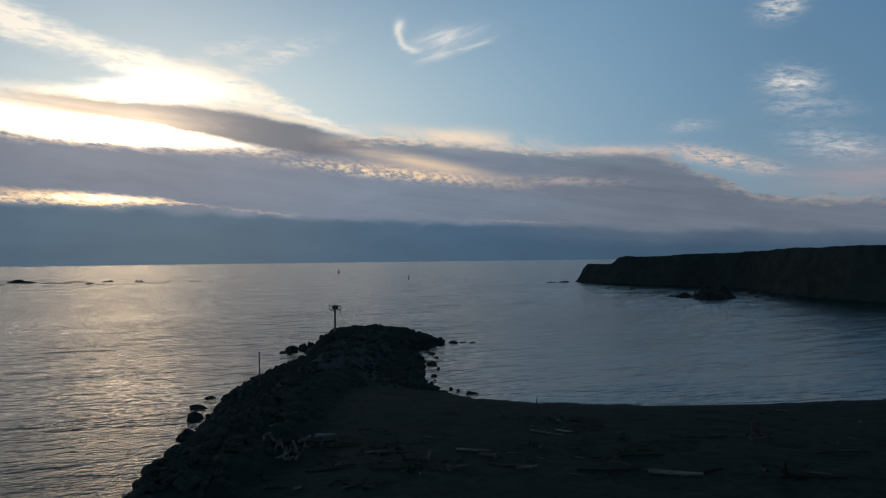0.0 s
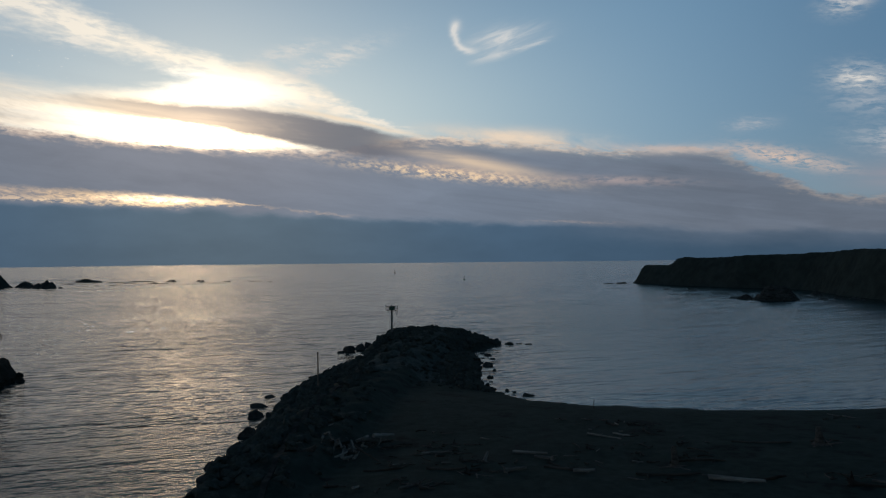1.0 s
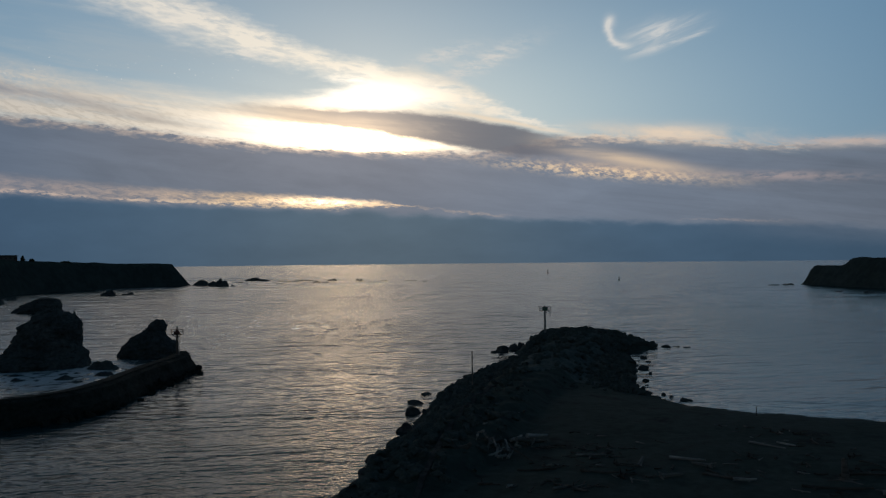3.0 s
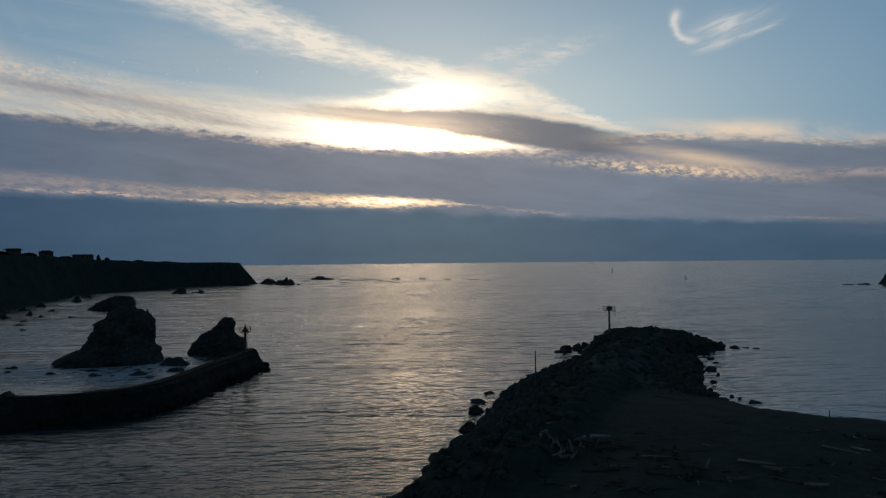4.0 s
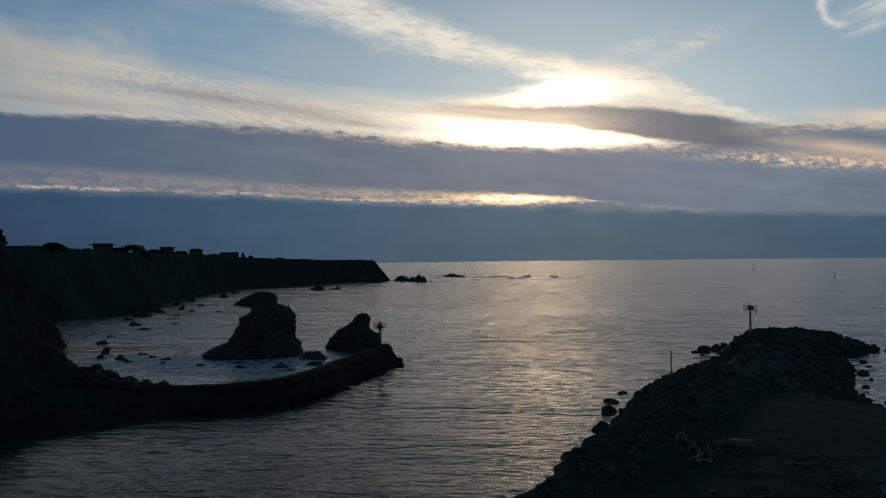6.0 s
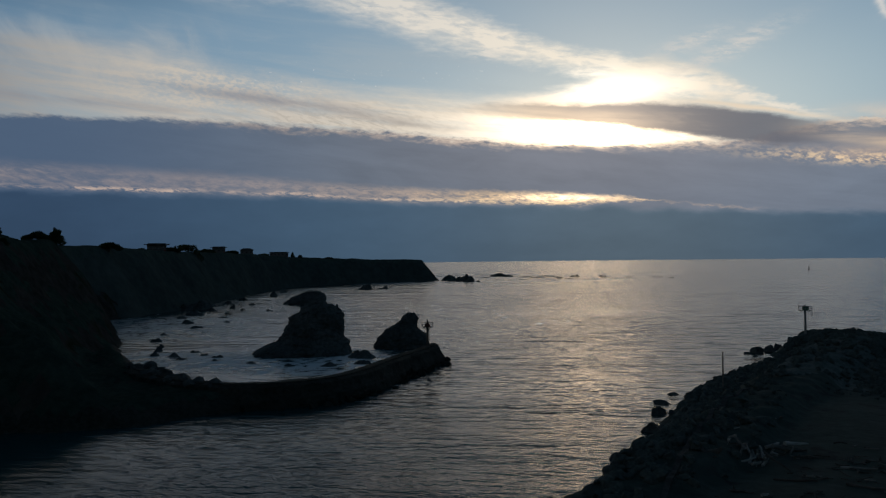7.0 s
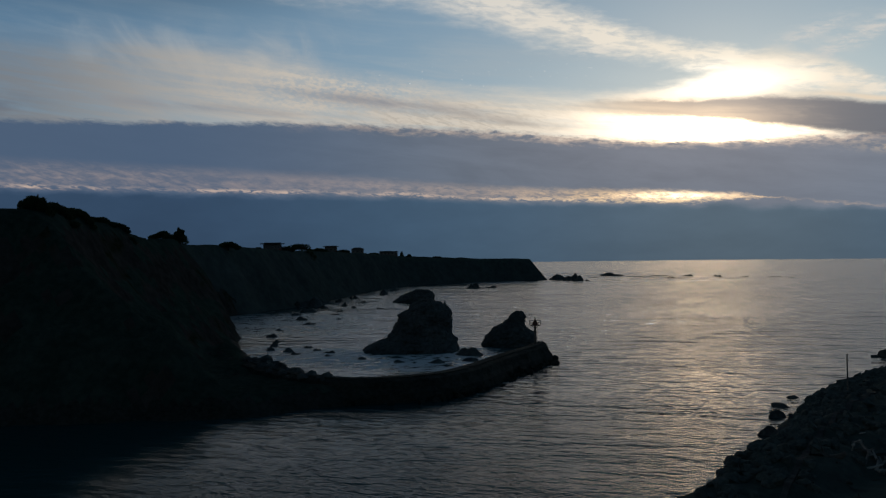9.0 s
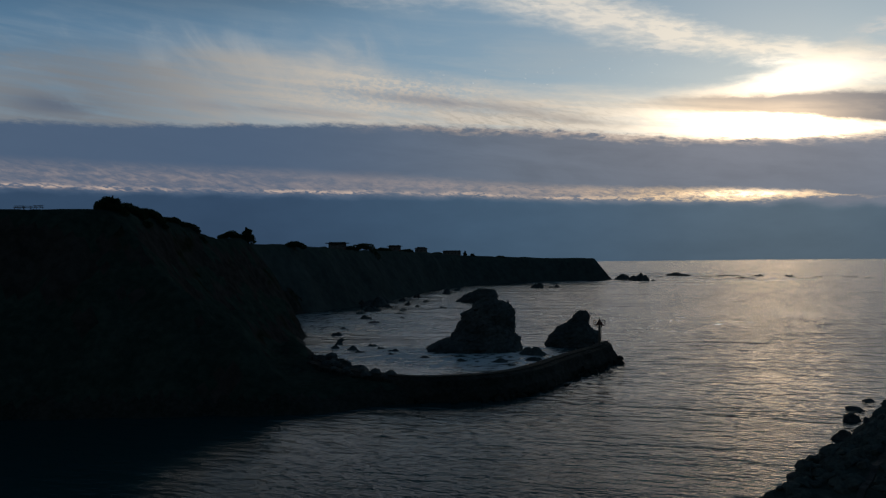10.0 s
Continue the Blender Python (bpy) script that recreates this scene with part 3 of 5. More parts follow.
def terrain(name, height, x0, x1, y0, y1, res, mats, choose, floor=-2.5):
    """A sheet over a grid; the parts that lie deep under water are left out."""
    nx, ny = int((x1 - x0) / res) + 1, int((y1 - y0) / res) + 1
    X, Y = np.meshgrid(np.linspace(x0, x1, nx), np.linspace(y0, y1, ny))
    Z = height(X, Y)
    keep = Z > floor
    quad = keep[:-1, :-1] | keep[1:, :-1] | keep[:-1, 1:] | keep[1:, 1:]
    idx = np.arange(nx * ny).reshape(ny, nx)
    faces = np.stack([idx[:-1, :-1], idx[:-1, 1:], idx[1:, 1:], idx[1:, :-1]], -1)[quad]
    used = np.unique(faces)
    remap = np.zeros(nx * ny, int)
    remap[used] = np.arange(len(used))
    co = np.stack([X.ravel(), Y.ravel(), np.maximum(Z.ravel(), floor - 1)], 1)[used]
    me = bpy.data.meshes.new(name)
    me.from_pydata(co.tolist(), [], remap[faces].tolist())
    for mm in mats:
        me.materials.append(mm)
    me.shade_smooth()
    if len(mats) > 1:
        gy, gx = np.gradient(Z, (y1 - y0) / (ny - 1), (x1 - x0) / (nx - 1))
        mi = choose(X, Y, Z, np.hypot(gx, gy))[:-1, :-1][quad]
        me.polygons.foreach_set("material_index", mi.astype(np.int32))
    return tagged(new(name, me), kind="structure")


# ---- the sea ----
def sea():
    rings = [0.0] + [30 * 1.06 ** k for k in range(88)]
    rings = [r for r in rings if r < 4900] + [4950.0]
    seg = 160
    co, faces = [(0, 0, 0)], []
    for r in rings[1:]:
        co += [(r * math.cos(2 * math.pi * k / seg), r * math.sin(2 * math.pi * k / seg), 0) for k in range(seg)]
    for k in range(seg):
        faces.append((0, 1 + k, 1 + (k + 1) % seg))
    for i in range(len(rings) - 2):
        a, b = 1 + i * seg, 1 + (i + 1) * seg
        faces += [(a + k, b + k, b + (k + 1) % seg, a + (k + 1) % seg) for k in range(seg)]
    me = bpy.data.meshes.new("water")
    me.from_pydata(co, [], faces)
    me.materials.append(WATER)
    me.shade_smooth()
    tagged(new("water", me), "calm grey-blue sea with wind ripples and a golden sun track", "sea", kind="structure")


sea()

# ---- beach and the core of the rubble jetty ----
SHORE = [(-400, 40), (-120, -10), (-62, 20), (-46, 60), (-34.0, 86), (-34.4, 96), (-35.6, 102), (-34.4, 107), (-34.3, 113), (-35.9, 121), (-38.0, 131), (-39.2, 142), (-40.6, 154), (-41.4, 166), (-41.0, 180), (-39.2, 198), (-36.4, 222), (-36, 232), (-34, 252), (-27, 262), (-14, 263), (-4, 260), (0.5, 256), (-3, 248), (-8, 238),
         (-11, 230), (-6, 222), (-5, 212), (-5, 200), (-4, 174), (0, 163), (5, 155), (16, 149.5), (35, 145.5), (55, 146), (77, 149), (120, 185), (170, 255), (215, 340), (250, 440), (330, 470)]
SPINE = [(-44, 40), (-31, 70), (-27, 95), (-25.5, 130), (-24.5, 165), (-23, 200), (-21, 228), (-19, 248)]


def beach_height(X, Y):
    inland = -distance_to_line(X, Y, SHORE)
    beach = np.where(inland > 0, 2.3 * (1 - np.exp(-inland / 13.0)) + 0.004 * inland, inland * 0.10)
    beach = beach + 0.16 * lattice_noise(X, Y, 9, 4, 3) * smooth01(inland / 10) + 0.05 * lattice_noise(X, Y, 1.7, 3, 4) * smooth01(inland / 6)
    spine = np.abs(distance_to_line(X, Y, SPINE))
    along = smooth01((Y - 62) / 40)
    crest = 3.6 + 0.6 * smooth01((Y - 120) / 60) + 0.5 * smooth01((Y - 190) / 35)
    half = 11.5 + 3.0 * smooth01((Y - 190) / 30)
    body = smooth01((half - spine) / (half - 3.0))
    edge = smooth01((inland + 2.5) / 6.0)
    mound = np.where(Y < 256, crest, crest * smooth01((266 - Y) / 10)) * body * edge * along
    mound += 0.75 * lattice_noise(X, Y, 3.5, 4, 5, 0.6) * body * along
    knoll = 2.3 * np.exp(-(((X + 12) / 6.5) ** 2 + ((Y - 203) / 17) ** 2))
    # the broad head, flat on top, that runs down to a point in the bay
    head = np.interp(X, [-41, -36, -30, -20, -14, -9, -5, -2, 1], [0.2, 2.6, 4.6, 5.2, 4.1, 2.9, 1.6, 0.3, -1.0])
    head = head * smooth01((Y - 226 - 9 * smooth01((X + 22) / 12)) / 12) * smooth01((268 - Y) / 12) + 0.5 * lattice_noise(X, Y, 4, 4, 6, 0.6)
    mound = np.maximum(mound, np.where(inland > -2, head, -3.0))
    return np.maximum(beach, np.where(inland > -6, np.maximum(mound, knoll * edge + 0.3 * lattice_noise(X, Y, 3, 3, 8)), -3.0) * np.where(inland > -3, 1, 0.3) - np.where(inland < 0, 0.6, 0))


def beach_choice(X, Y, Z, slope):
    spine = np.abs(distance_to_line(X, Y, SPINE)) + 3.0 * lattice_noise(X, Y, 4, 3, 9)
    return np.where((spine < 11) & (Y > 168 + 8 * lattice_noise(X, Y, 6, 3, 10)) & (Z > 1.0), 1, 0)


terrain("ground", beach_height, -70, 270, 62, 300, 1.0, [SAND, RIPRAP], beach_choice)


def inland_height(X, Y):
    inland = -distance_to_line(X, Y, SHORE)
    return np.where(inland > 0, 2.3 * (1 - np.exp(-inland / 13.0)) + 0.004 * inland + 14 * smooth01((-Y - 60) / 120), inland * 0.1) + 0.3 * lattice_noise(X, Y, 14, 3, 2) - np.where(Y > 60, 2.0, 0)


terrain("ground_inland", inland_height, -420, 420, -420, 66, 6.0, [SAND], None)

# ---- left shore: near hill and the long headland ----
LEFT_SHORE = [(-300, -140), (-230, -60), (-182, 10), (-160, 42), (-148, 56), (-133, 70), (-122, 80), (-114, 87), (-116, 95), (-128, 100), (-152, 112), (-178, 133), (-200, 156), (-222, 172), (-246, 190), (-282, 216),
              (-318, 243), (-335, 272), (-346, 305), (-372, 350), (-403, 396), (-445, 465), (-487, 533), (-520, 600), (-538, 658), (-536, 700), (-528, 743), (-516, 800), (-504, 846), (-526, 868), (-600, 880), (-760, 860)]


SHELF = [(-160, 40), (-140, 62), (-120, 80), (-111, 90), (-109, 101), (-106, 108), (-108, 114), (-122, 116), (-138, 121), (-156, 129), (-176, 142), (-196, 156), (-215, 170)]


def left_height(X, Y):
    inland = distance_to_line(X, Y, LEFT_SHORE)
    far = smooth01((np.hypot(X, Y) - 230) / 120)
    inland = inland + 5.0 * lattice_noise(X, Y, 30, 4, 11, 0.5) * (0.5 + 0.1 * far) + (1.2 - 0.8 * far) * lattice_noise(X, Y, 6, 3, 12)
    top = 24.5 + 7.9 * smooth01((870 - Y) / 400) + 2.5 * smooth01((360 - Y) / 160)
    hill = 24.0 * np.exp(-(((X + 212) / 55) ** 2 + (np.where(Y > 80, (Y - 84) / 46, (Y - 84) / 70)) ** 2))
    width = 36 - 18 * far - 8 * (1 - far) * smooth01((Y - 95) / 30)
    rise = inland / width
    prof = np.where(rise < 1, np.clip(rise, 0, 1) ** 0.85, 1.0)
    z = prof * (top - 4 * (1 - far)) + hill * smooth01((inland - 10) / 40)
    z = z + 0.02 * np.clip(inland - 30, 0, 300) * (1 - far)
    z = np.where(z > 34, 34 + 3.8 * (1 - np.exp(-(z - 34) / 3.8)), z)
    z += (0.4 + 1.0 * np.clip(prof * (1 - prof) * 4, 0, 1)) * lattice_noise(X, Y, 11, 5, 13, 0.55) * smooth01(inland / 6)
    z = np.where(inland > 0, z, inland * 0.25 - 0.2)
    z = z + far * smooth01((inland - 14) / 12) * (0.7 * lattice_noise(X, Y, 24, 4, 18, 0.6) - 0.2)
    ledge = distance_to_line(X, Y, SHELF) + 0.8 * lattice_noise(X, Y, 5, 3, 15)
    low = np.where((X > -215) & (X < -99) & (Y > 50) & (Y < 170), np.clip(ledge, -3, 5.0) * 0.66 + 1.0 * lattice_noise(X, Y, 6, 4, 16, 0.6) * smooth01((-X - 112) / 20) + 0.3 * lattice_noise(X, Y, 3, 3, 17), -9.0)
    return np.maximum(z, low)


# below 2.8 m a darker stone takes over from scrub and cliff
terrain("hillside", left_height, -330, -78, -140, 260, 1.6, [TURF, CLIFF, SHORE_DARK], lambda X, Y, Z, s: np.where(Z < 2.8, 2, np.where(s > 1.25, 1, 0)))


def far_left_height(X, Y):
    z = left_height(X, Y)
    return np.where((X > -328) & (Y < 258), -9.0, z)


terrain("headland", far_left_height, -800, -300, -140, 900, 3.6, [HAZY_SCRUB, HAZY_BLUFF], lambda X, Y, Z, s: np.where((s > 0.8) | (Z < 2.5), 1, 0))

# ---- right headland across the bay ----
RIGHT_SHORE = [(330, 400), (245, 415), (228, 437), (219, 468), (219, 500), (218, 540), (224, 590), (229, 645), (214, 680), (196, 698), (172, 738), (150, 775), (138, 808), (129, 836), (150, 862), (240, 900), (420, 940)]


def right_height(X, Y):
    inland = 2.5 - distance_to_line(X, Y, RIGHT_SHORE) + 4.0 * lattice_noise(X, Y, 26, 4, 21) + 1.5 * lattice_noise(X, Y, 7, 3, 22)
    top = 23.5 + 5.5 * smooth01((800 - Y) / 260) + 1.2 * lattice_noise(X, Y, 60, 3, 24)
    tip = np.where(Y > 650, smooth01((X / np.maximum(Y, 1) - 0.198) / 0.012), 1.0)
    rise = np.clip(inland / 13.0, 0, 1) ** 0.9
    z = rise * (top - 6.5 * (1 - tip)) + 0.012 * np.clip(inland - 20, 0, 250)
    z += (0.7 + 1.6 * np.clip(rise * (1 - rise) * 4, 0, 1)) * lattice_noise(X, Y, 9, 5, 23, 0.6)
    return np.where(inland > 0, z, inland * 0.3 - 0.2)


terrain("headland_far", right_height, 100, 620, 390, 960, 3.2, [HAZY_SCRUB, HAZY_BLUFF], lambda X, Y, Z, s: np.where((s > 0.8) | (Z < 2.5), 1, 0))


# ---- rocks ----
def left_ground(x, y):
    return float(left_height(np.array([float(x)]), np.array([float(y)]))[0])


def hull_rock(seed, sx, sy, sz, points=18, flat=0.0):
    """An angular block of stone: the hull of scattered points."""
    rnd = random.Random(seed)
    bm = bmesh.new()
    for _ in range(points):
        d = Vector((rnd.gauss(0, 1), rnd.gauss(0, 1), rnd.gauss(0, 1))).normalized() * rnd.uniform(0.82, 1.05)
        bm.verts.new((d.x * sx, d.y * sy, max(d.z, -0.7 + flat) * sz))
    r = bmesh.ops.convex_hull(bm, input=bm.verts)
    bmesh.ops.delete(bm, geom=list({g for g in r["geom_interior"] if isinstance(g, bmesh.types.BMVert)}), context="VERTS")
    return bm


def broken_rock(seed, sx, sy, sz):
    """A boulder with broken faces: a ball cut flat by a few planes, then roughened."""
    rnd = random.Random(seed)
    bm = bmesh.new()
    bmesh.ops.create_icosphere(bm, subdivisions=3, radius=1.0)
    for _ in range(9):
        d = Vector((rnd.gauss(0, 1), rnd.gauss(0, 1), rnd.gauss(0, 0.8))).normalized()
        cut = rnd.uniform(0.45, 0.85)
        for v in bm.verts:
            over = v.co.dot(d) - cut
            if over > 0:
                v.co -= d * over
    for v in bm.verts:
        v.co += noise.noise_vector(v.co * 2.3 + Vector((seed, 0, 0))) * 0.10
        spread = 1.0 + 0.3 * max(0.0, 0.25 - v.co.z)
        v.co = Vector((v.co.x * sx * spread, v.co.y * sy * spread, v.co.z * sz))
    return bm


def craggy(bm, seed, amount, size):
    for v in bm.verts:
        n = noise.noise_vector(v.co / size + Vector((seed * 3.1, seed * 1.7, 0)))
        n2 = noise.noise_vector(v.co / (size * 0.35) + Vector((seed, 0, seed * 2.3)))
        v.co += n * amount + n2 * amount * 0.45
    return bm


def lump_rock(seed, w, h, depth, peaks=3):
    """A low reef rock: one craggy mesh of a few merged peaks, on a height field."""
    rnd = random.Random(seed)
    pk = [(rnd.uniform(-0.32, 0.32) * w, rnd.uniform(-0.25, 0.25) * depth, rnd.uniform(0.16, 0.30) * w, rnd.uniform(0.45, 0.9) * h) for _ in range(peaks - 1)]
    pk.append((rnd.uniform(-0.12, 0.12) * w, 0, 0.25 * w, h))
    bm = bmesh.new()
    n = 16
    grid = []
    for j in range(n + 1):
        row = []
        for i in range(n + 1):
            px, py = (i / n - 0.5) * w * 1.15, (j / n - 0.5) * depth * 1.15
            z = -0.6
            for cx, cy, r, ph in pk:
                q = math.hypot(px - cx, (py - cy) * w / depth) / r
                z = max(z, ph * (1.15 - q ** 1.4) if q < 1.25 else -0.6)
            z += 0.15 * h * fnoise(px / w * 5 + seed, py / depth * 5, seed * 0.7, 4)
            e = max(abs(px) / (w * 0.575), abs(py) / (depth * 0.575))
            row.append(bm.verts.new((px + 0.05 * w * noise.noise(Vector((py, px, seed))), py, z if e < 0.99 else -1.0)))
        grid.append(row)
    for j in range(n):
        for i in range(n):
            bm.faces.new((grid[j][i], grid[j][i + 1], grid[j + 1][i + 1], grid[j + 1][i]))
    return bm


def sea_rock(seed, x, y, w, h, depth=None, peaks=3, label="dark wave-worn rock standing in the sea", group="rocks in the water", turn=None):
    depth = depth or w * 0.8
    ob = link("sea_rock", lump_rock(seed, w, h, depth, peaks), ROCK)
    face = math.degrees(math.atan2(y, x)) - 90 if turn is None else turn
    ob.matrix_world = pose(x, y, 0, 0, 0, face)
    tagged(ob, label, "rock", group)
    return ob


def stack(name, x, y, levels, depth, seed, label, rough=0.5, spires=()):
    """A tall sea stack. levels: height, left and right reach across the line of sight, metres; depth: thickness as a share of the width."""
    bm = bmesh.new()
    seg, rings = 64, []
    zs = [lv[0] for lv in levels]
    steps = 46
    for k in range(steps + 1):
        z = zs[0] + (zs[-1] - zs[0]) * k / steps
        a = float(np.interp(z, zs, [lv[1] for lv in levels]))
        b = float(np.interp(z, zs, [lv[2] for lv in levels]))
        c, r = (a + b) / 2, (b - a) / 2
        ring = []
        for s in range(seg):
            t = 2 * math.pi * s / seg
            ct, st = math.cos(t), math.sin(t)
            ct, st = math.copysign(abs(ct) ** 0.85, ct), math.copysign(abs(st) ** 0.85, st)
            p = Vector((c + r * ct, r * depth * st, z))
            q = p / 3.2 + Vector((seed, seed * 2, 0))
            bulge = fnoise(q.x, q.y, q.z * 1.4, 5) * rough * min(1.0, r / 2.5)
            strata = 0.10 * rough * noise.noise(Vector((seed, 0, z * 1.3)))
            bulge += rough * 0.55 * (0.5 - abs(noise.noise(p / 1.5 + Vector((0, 0, seed))))) * min(1.0, r / 2.0)
            p.x += ct * (bulge + strata)
            p.y += st * (bulge + strata) * 1.4
            p.z += 0.5 * rough * noise.noise(p / 2.0)
            ring.append(bm.verts.new(p))
        rings.append(ring)
    for r0, r1 in zip(rings, rings[1:]):
        for s in range(seg):
            bm.faces.new((r0[s], r0[(s + 1) % seg], r1[(s + 1) % seg], r1[s]))
    bm.faces.new(rings[-1])
    # narrow peaks on top, which also stand in for perched birds
    for sx, sz, h, w in spires:
        m = Matrix.Translation((sx, 0, sz + h / 2 - 0.4)) @ Matrix.Diagonal((w, w, 1, 1))
        r = bmesh.ops.create_cone(bm, cap_ends=True, segments=7, radius1=1, radius2=0.25, depth=h + 0.8, matrix=m)
        for v in r["verts"]:
            v.co += noise.noise_vector(v.co * 0.9) * 0.2
    craggy(bm, seed, 0.32 * rough, 1.3)
    ob = link(name, bm, ROCK)
    ob.matrix_world = pose(x, y, 0, 0, 0, math.degrees(math.atan2(y, x)) - 90)
    return tagged(ob, label, "sea stack")


stack("rock_pinnacle", -152, 185, [(-1.2, -18.0, 10.4), (0.5, -17.0, 9.9), (1.8, -15.2, 9.6), (3.2, -11.5, 9.2), (4.6, -9.3, 8.5), (6.2, -8.3, 8.0), (8.2, -7.6, 8.1), (10.2, -6.6, 8.2), (11.6, -4.6, 7.9), (12.8, -3.4, 6.2),
                               (13.6, -2.2, 4.6), (14.6, -0.2, 2.6)], 0.75, 3.0, "tall dark craggy sea stack with a spur at its foot", 0.95, spires=((6.2, 12.3, 1.6, 0.8), (0.9, 14.1, 0.7, 0.7)))
stack("rock_pinnacle", -138.6, 210.5, [(-1.0, -9.6, 7.6), (0.6, -9.0, 7.2), (2.2, -8.0, 7.0), (3.6, -7.0, 6.6), (5.0, -5.6, 4.9), (6.0, -4.3, 4.0), (6.8, -2.6, 3.8), (7.6, -1.4, 4.1), (8.8, -0.6, 4.2), (9.6, 0.3, 3.6), (10.2, 1.2, 2.8)],
      0.8, 7.0, "smaller dark sea stack with a leaning top", 0.6)
stack("rock_pinnacle", -324.5, 389.5, [(-1.0, -13.5, 12.5), (0.6, -12.8, 12.0), (2.0, -11.0, 11.6), (3.6, -8.5, 11.4), (5.2, -5.5, 11.0), (6.6, -2.0, 10.2), (7.6, 1.0, 8.0)], 0.7, 12.0, "broad flat-topped dark sea stack", 0.8)

# reef rocks of the left bay, the headland's tip and the open sea
BAY_ROCKS = [(-344, 326, 16, 6.5), (-354, 322, 8, 4), (-335, 340, 4, 3), (-416, 466, 11, 4), (-372, 372, 8, 2.6), (-392, 408, 6, 2.5), (-448, 512, 9, 3), (-423, 590, 14, 5.5), (-417, 607, 11, 3), (-495, 850, 34, 7.0), (-484, 838, 18, 5.5), (-486, 880, 24, 5.0),
             (-474, 846, 20, 5.0), (-463, 826, 13, 5.0), (-451, 815, 16, 9.0), (-438, 820, 9, 1.6), (-521, 1044, 36, 4.4), (-540, 1075, 28, 4.0), (-500, 1020, 20, 2.6), (-400, 956, 10, 2), (-410, 1039, 16, 3), (-378, 1047, 12, 2.4), (-357, 1000, 14, 1.2), (-330, 1010, 12, 1.2), (-470, 1010, 26, 1.2), (-440, 985, 20, 0.9), (-455, 1050, 30, 1.3), (-500, 960, 18, 1.0), (-420, 900, 14, 0.7), (-300, 1020, 16, 0.9), (-270, 990, 10, 0.7), (-380, 940, 12, 0.7), (-330, 960, 14, 0.6),
             (-131, 164, 5.5, 1.4), (-133.4, 182, 9.5, 3.0), (-126, 172, 5, 1.2), (-120, 160, 3, 0.8), (-140, 160, 4, 0.9), (-152, 160, 3.5, 0.8), (-183, 161, 5, 1.6), (-190, 161, 4, 1.5), (-176, 158, 3, 1.0), (-170, 166, 4, 0.9),
             (-198, 170, 4, 1.5), (-206, 178, 3.5, 1.2), (-178, 168, 2.6, 0.8), (-165, 160, 3, 0.7), (-186, 172, 3, 0.9), (-222, 190, 5, 1.6), (-240, 208, 4, 1.2), (-252, 235, 5, 1.3), (-275, 250, 7, 2.0), (-300, 270, 6, 1.8),
             (-312, 290, 9, 2.6), (-322, 300, 6, 2.2), (-300, 300, 4, 1.2), (-285, 282, 4, 1.0), (-262, 262, 3.5, 0.9), (-330, 318, 7, 2.5), (-362, 350, 8, 3), (-318, 330, 5, 1.5), (-300, 330, 4, 1.1), (-350, 372, 5, 1.5)]
for k, (rx, ry, rw, rh) in enumerate(BAY_ROCKS):
    sea_rock(k + 1, rx, ry, rw * 1.1, rh * (0.7 if rh < 4 else 0.85), peaks=2 + k % 3)

# broken rocks where the jetty wall meets the shore
rr = random.Random(19)
for k in range(54):
    f = rr.random()
    rx, ry = -152 + 38 * f + rr.gauss(0, 1.2), 122.5 - 13.5 * min(1, f * 1.25) + rr.gauss(0, 1.5)
    s = rr.uniform(0.6, 1.7)
    ob = link("boulder", hull_rock(1200 + k, s * 1.1, s, s * 0.8, 18), ROCK)
    ob.matrix_world = pose(rx, ry, max(3.6, left_ground(rx, ry)) + 0.1 * s, rr.uniform(-20, 20), rr.uniform(-20, 20), rr.uniform(0, 360))
    tagged(ob, "dark angular boulder piled at the jetty wall's root", "boulder", "boulders at the jetty wall")

# islet and skerries before the right headland
for k, (rx, ry, rw, rh) in enumerate([(147, 512, 15, 2.6), (140, 520, 10, 1.2), (170, 505, 8, 2.2), (205, 560, 12, 3.0), (196, 506, 10, 1.4), (206, 503, 9, 1.4), (186, 500, 7, 1.0), (203, 488, 6, 1.0), (215, 480, 9, 1.4),
                                       (150, 505, 9, 3.0), (118, 822, 14, 1.4), (104, 815, 10, 0.8), (128, 660, 9, 0.9), (145, 648, 8, 0.9)]):
    sea_rock(80 + k, rx, ry, rw, rh, peaks=2 + k % 3, label="low dark skerry off the headland" if rh < 5 else "dark rocky islet off the headland", group="skerries off the headland")

stack("rock_islet", 159, 498, [(-1.0, -14.0, 12.0), (0.6, -13.0, 11.4), (1.8, -10.5, 10.6), (3.4, -8.6, 9.6), (5.0, -7.6, 8.2), (6.8, -6.6, 6.8), (8.0, -5.0, 4.6)], 0.7, 17.0, "dark flat-topped rocky islet off the headland", 0.9)

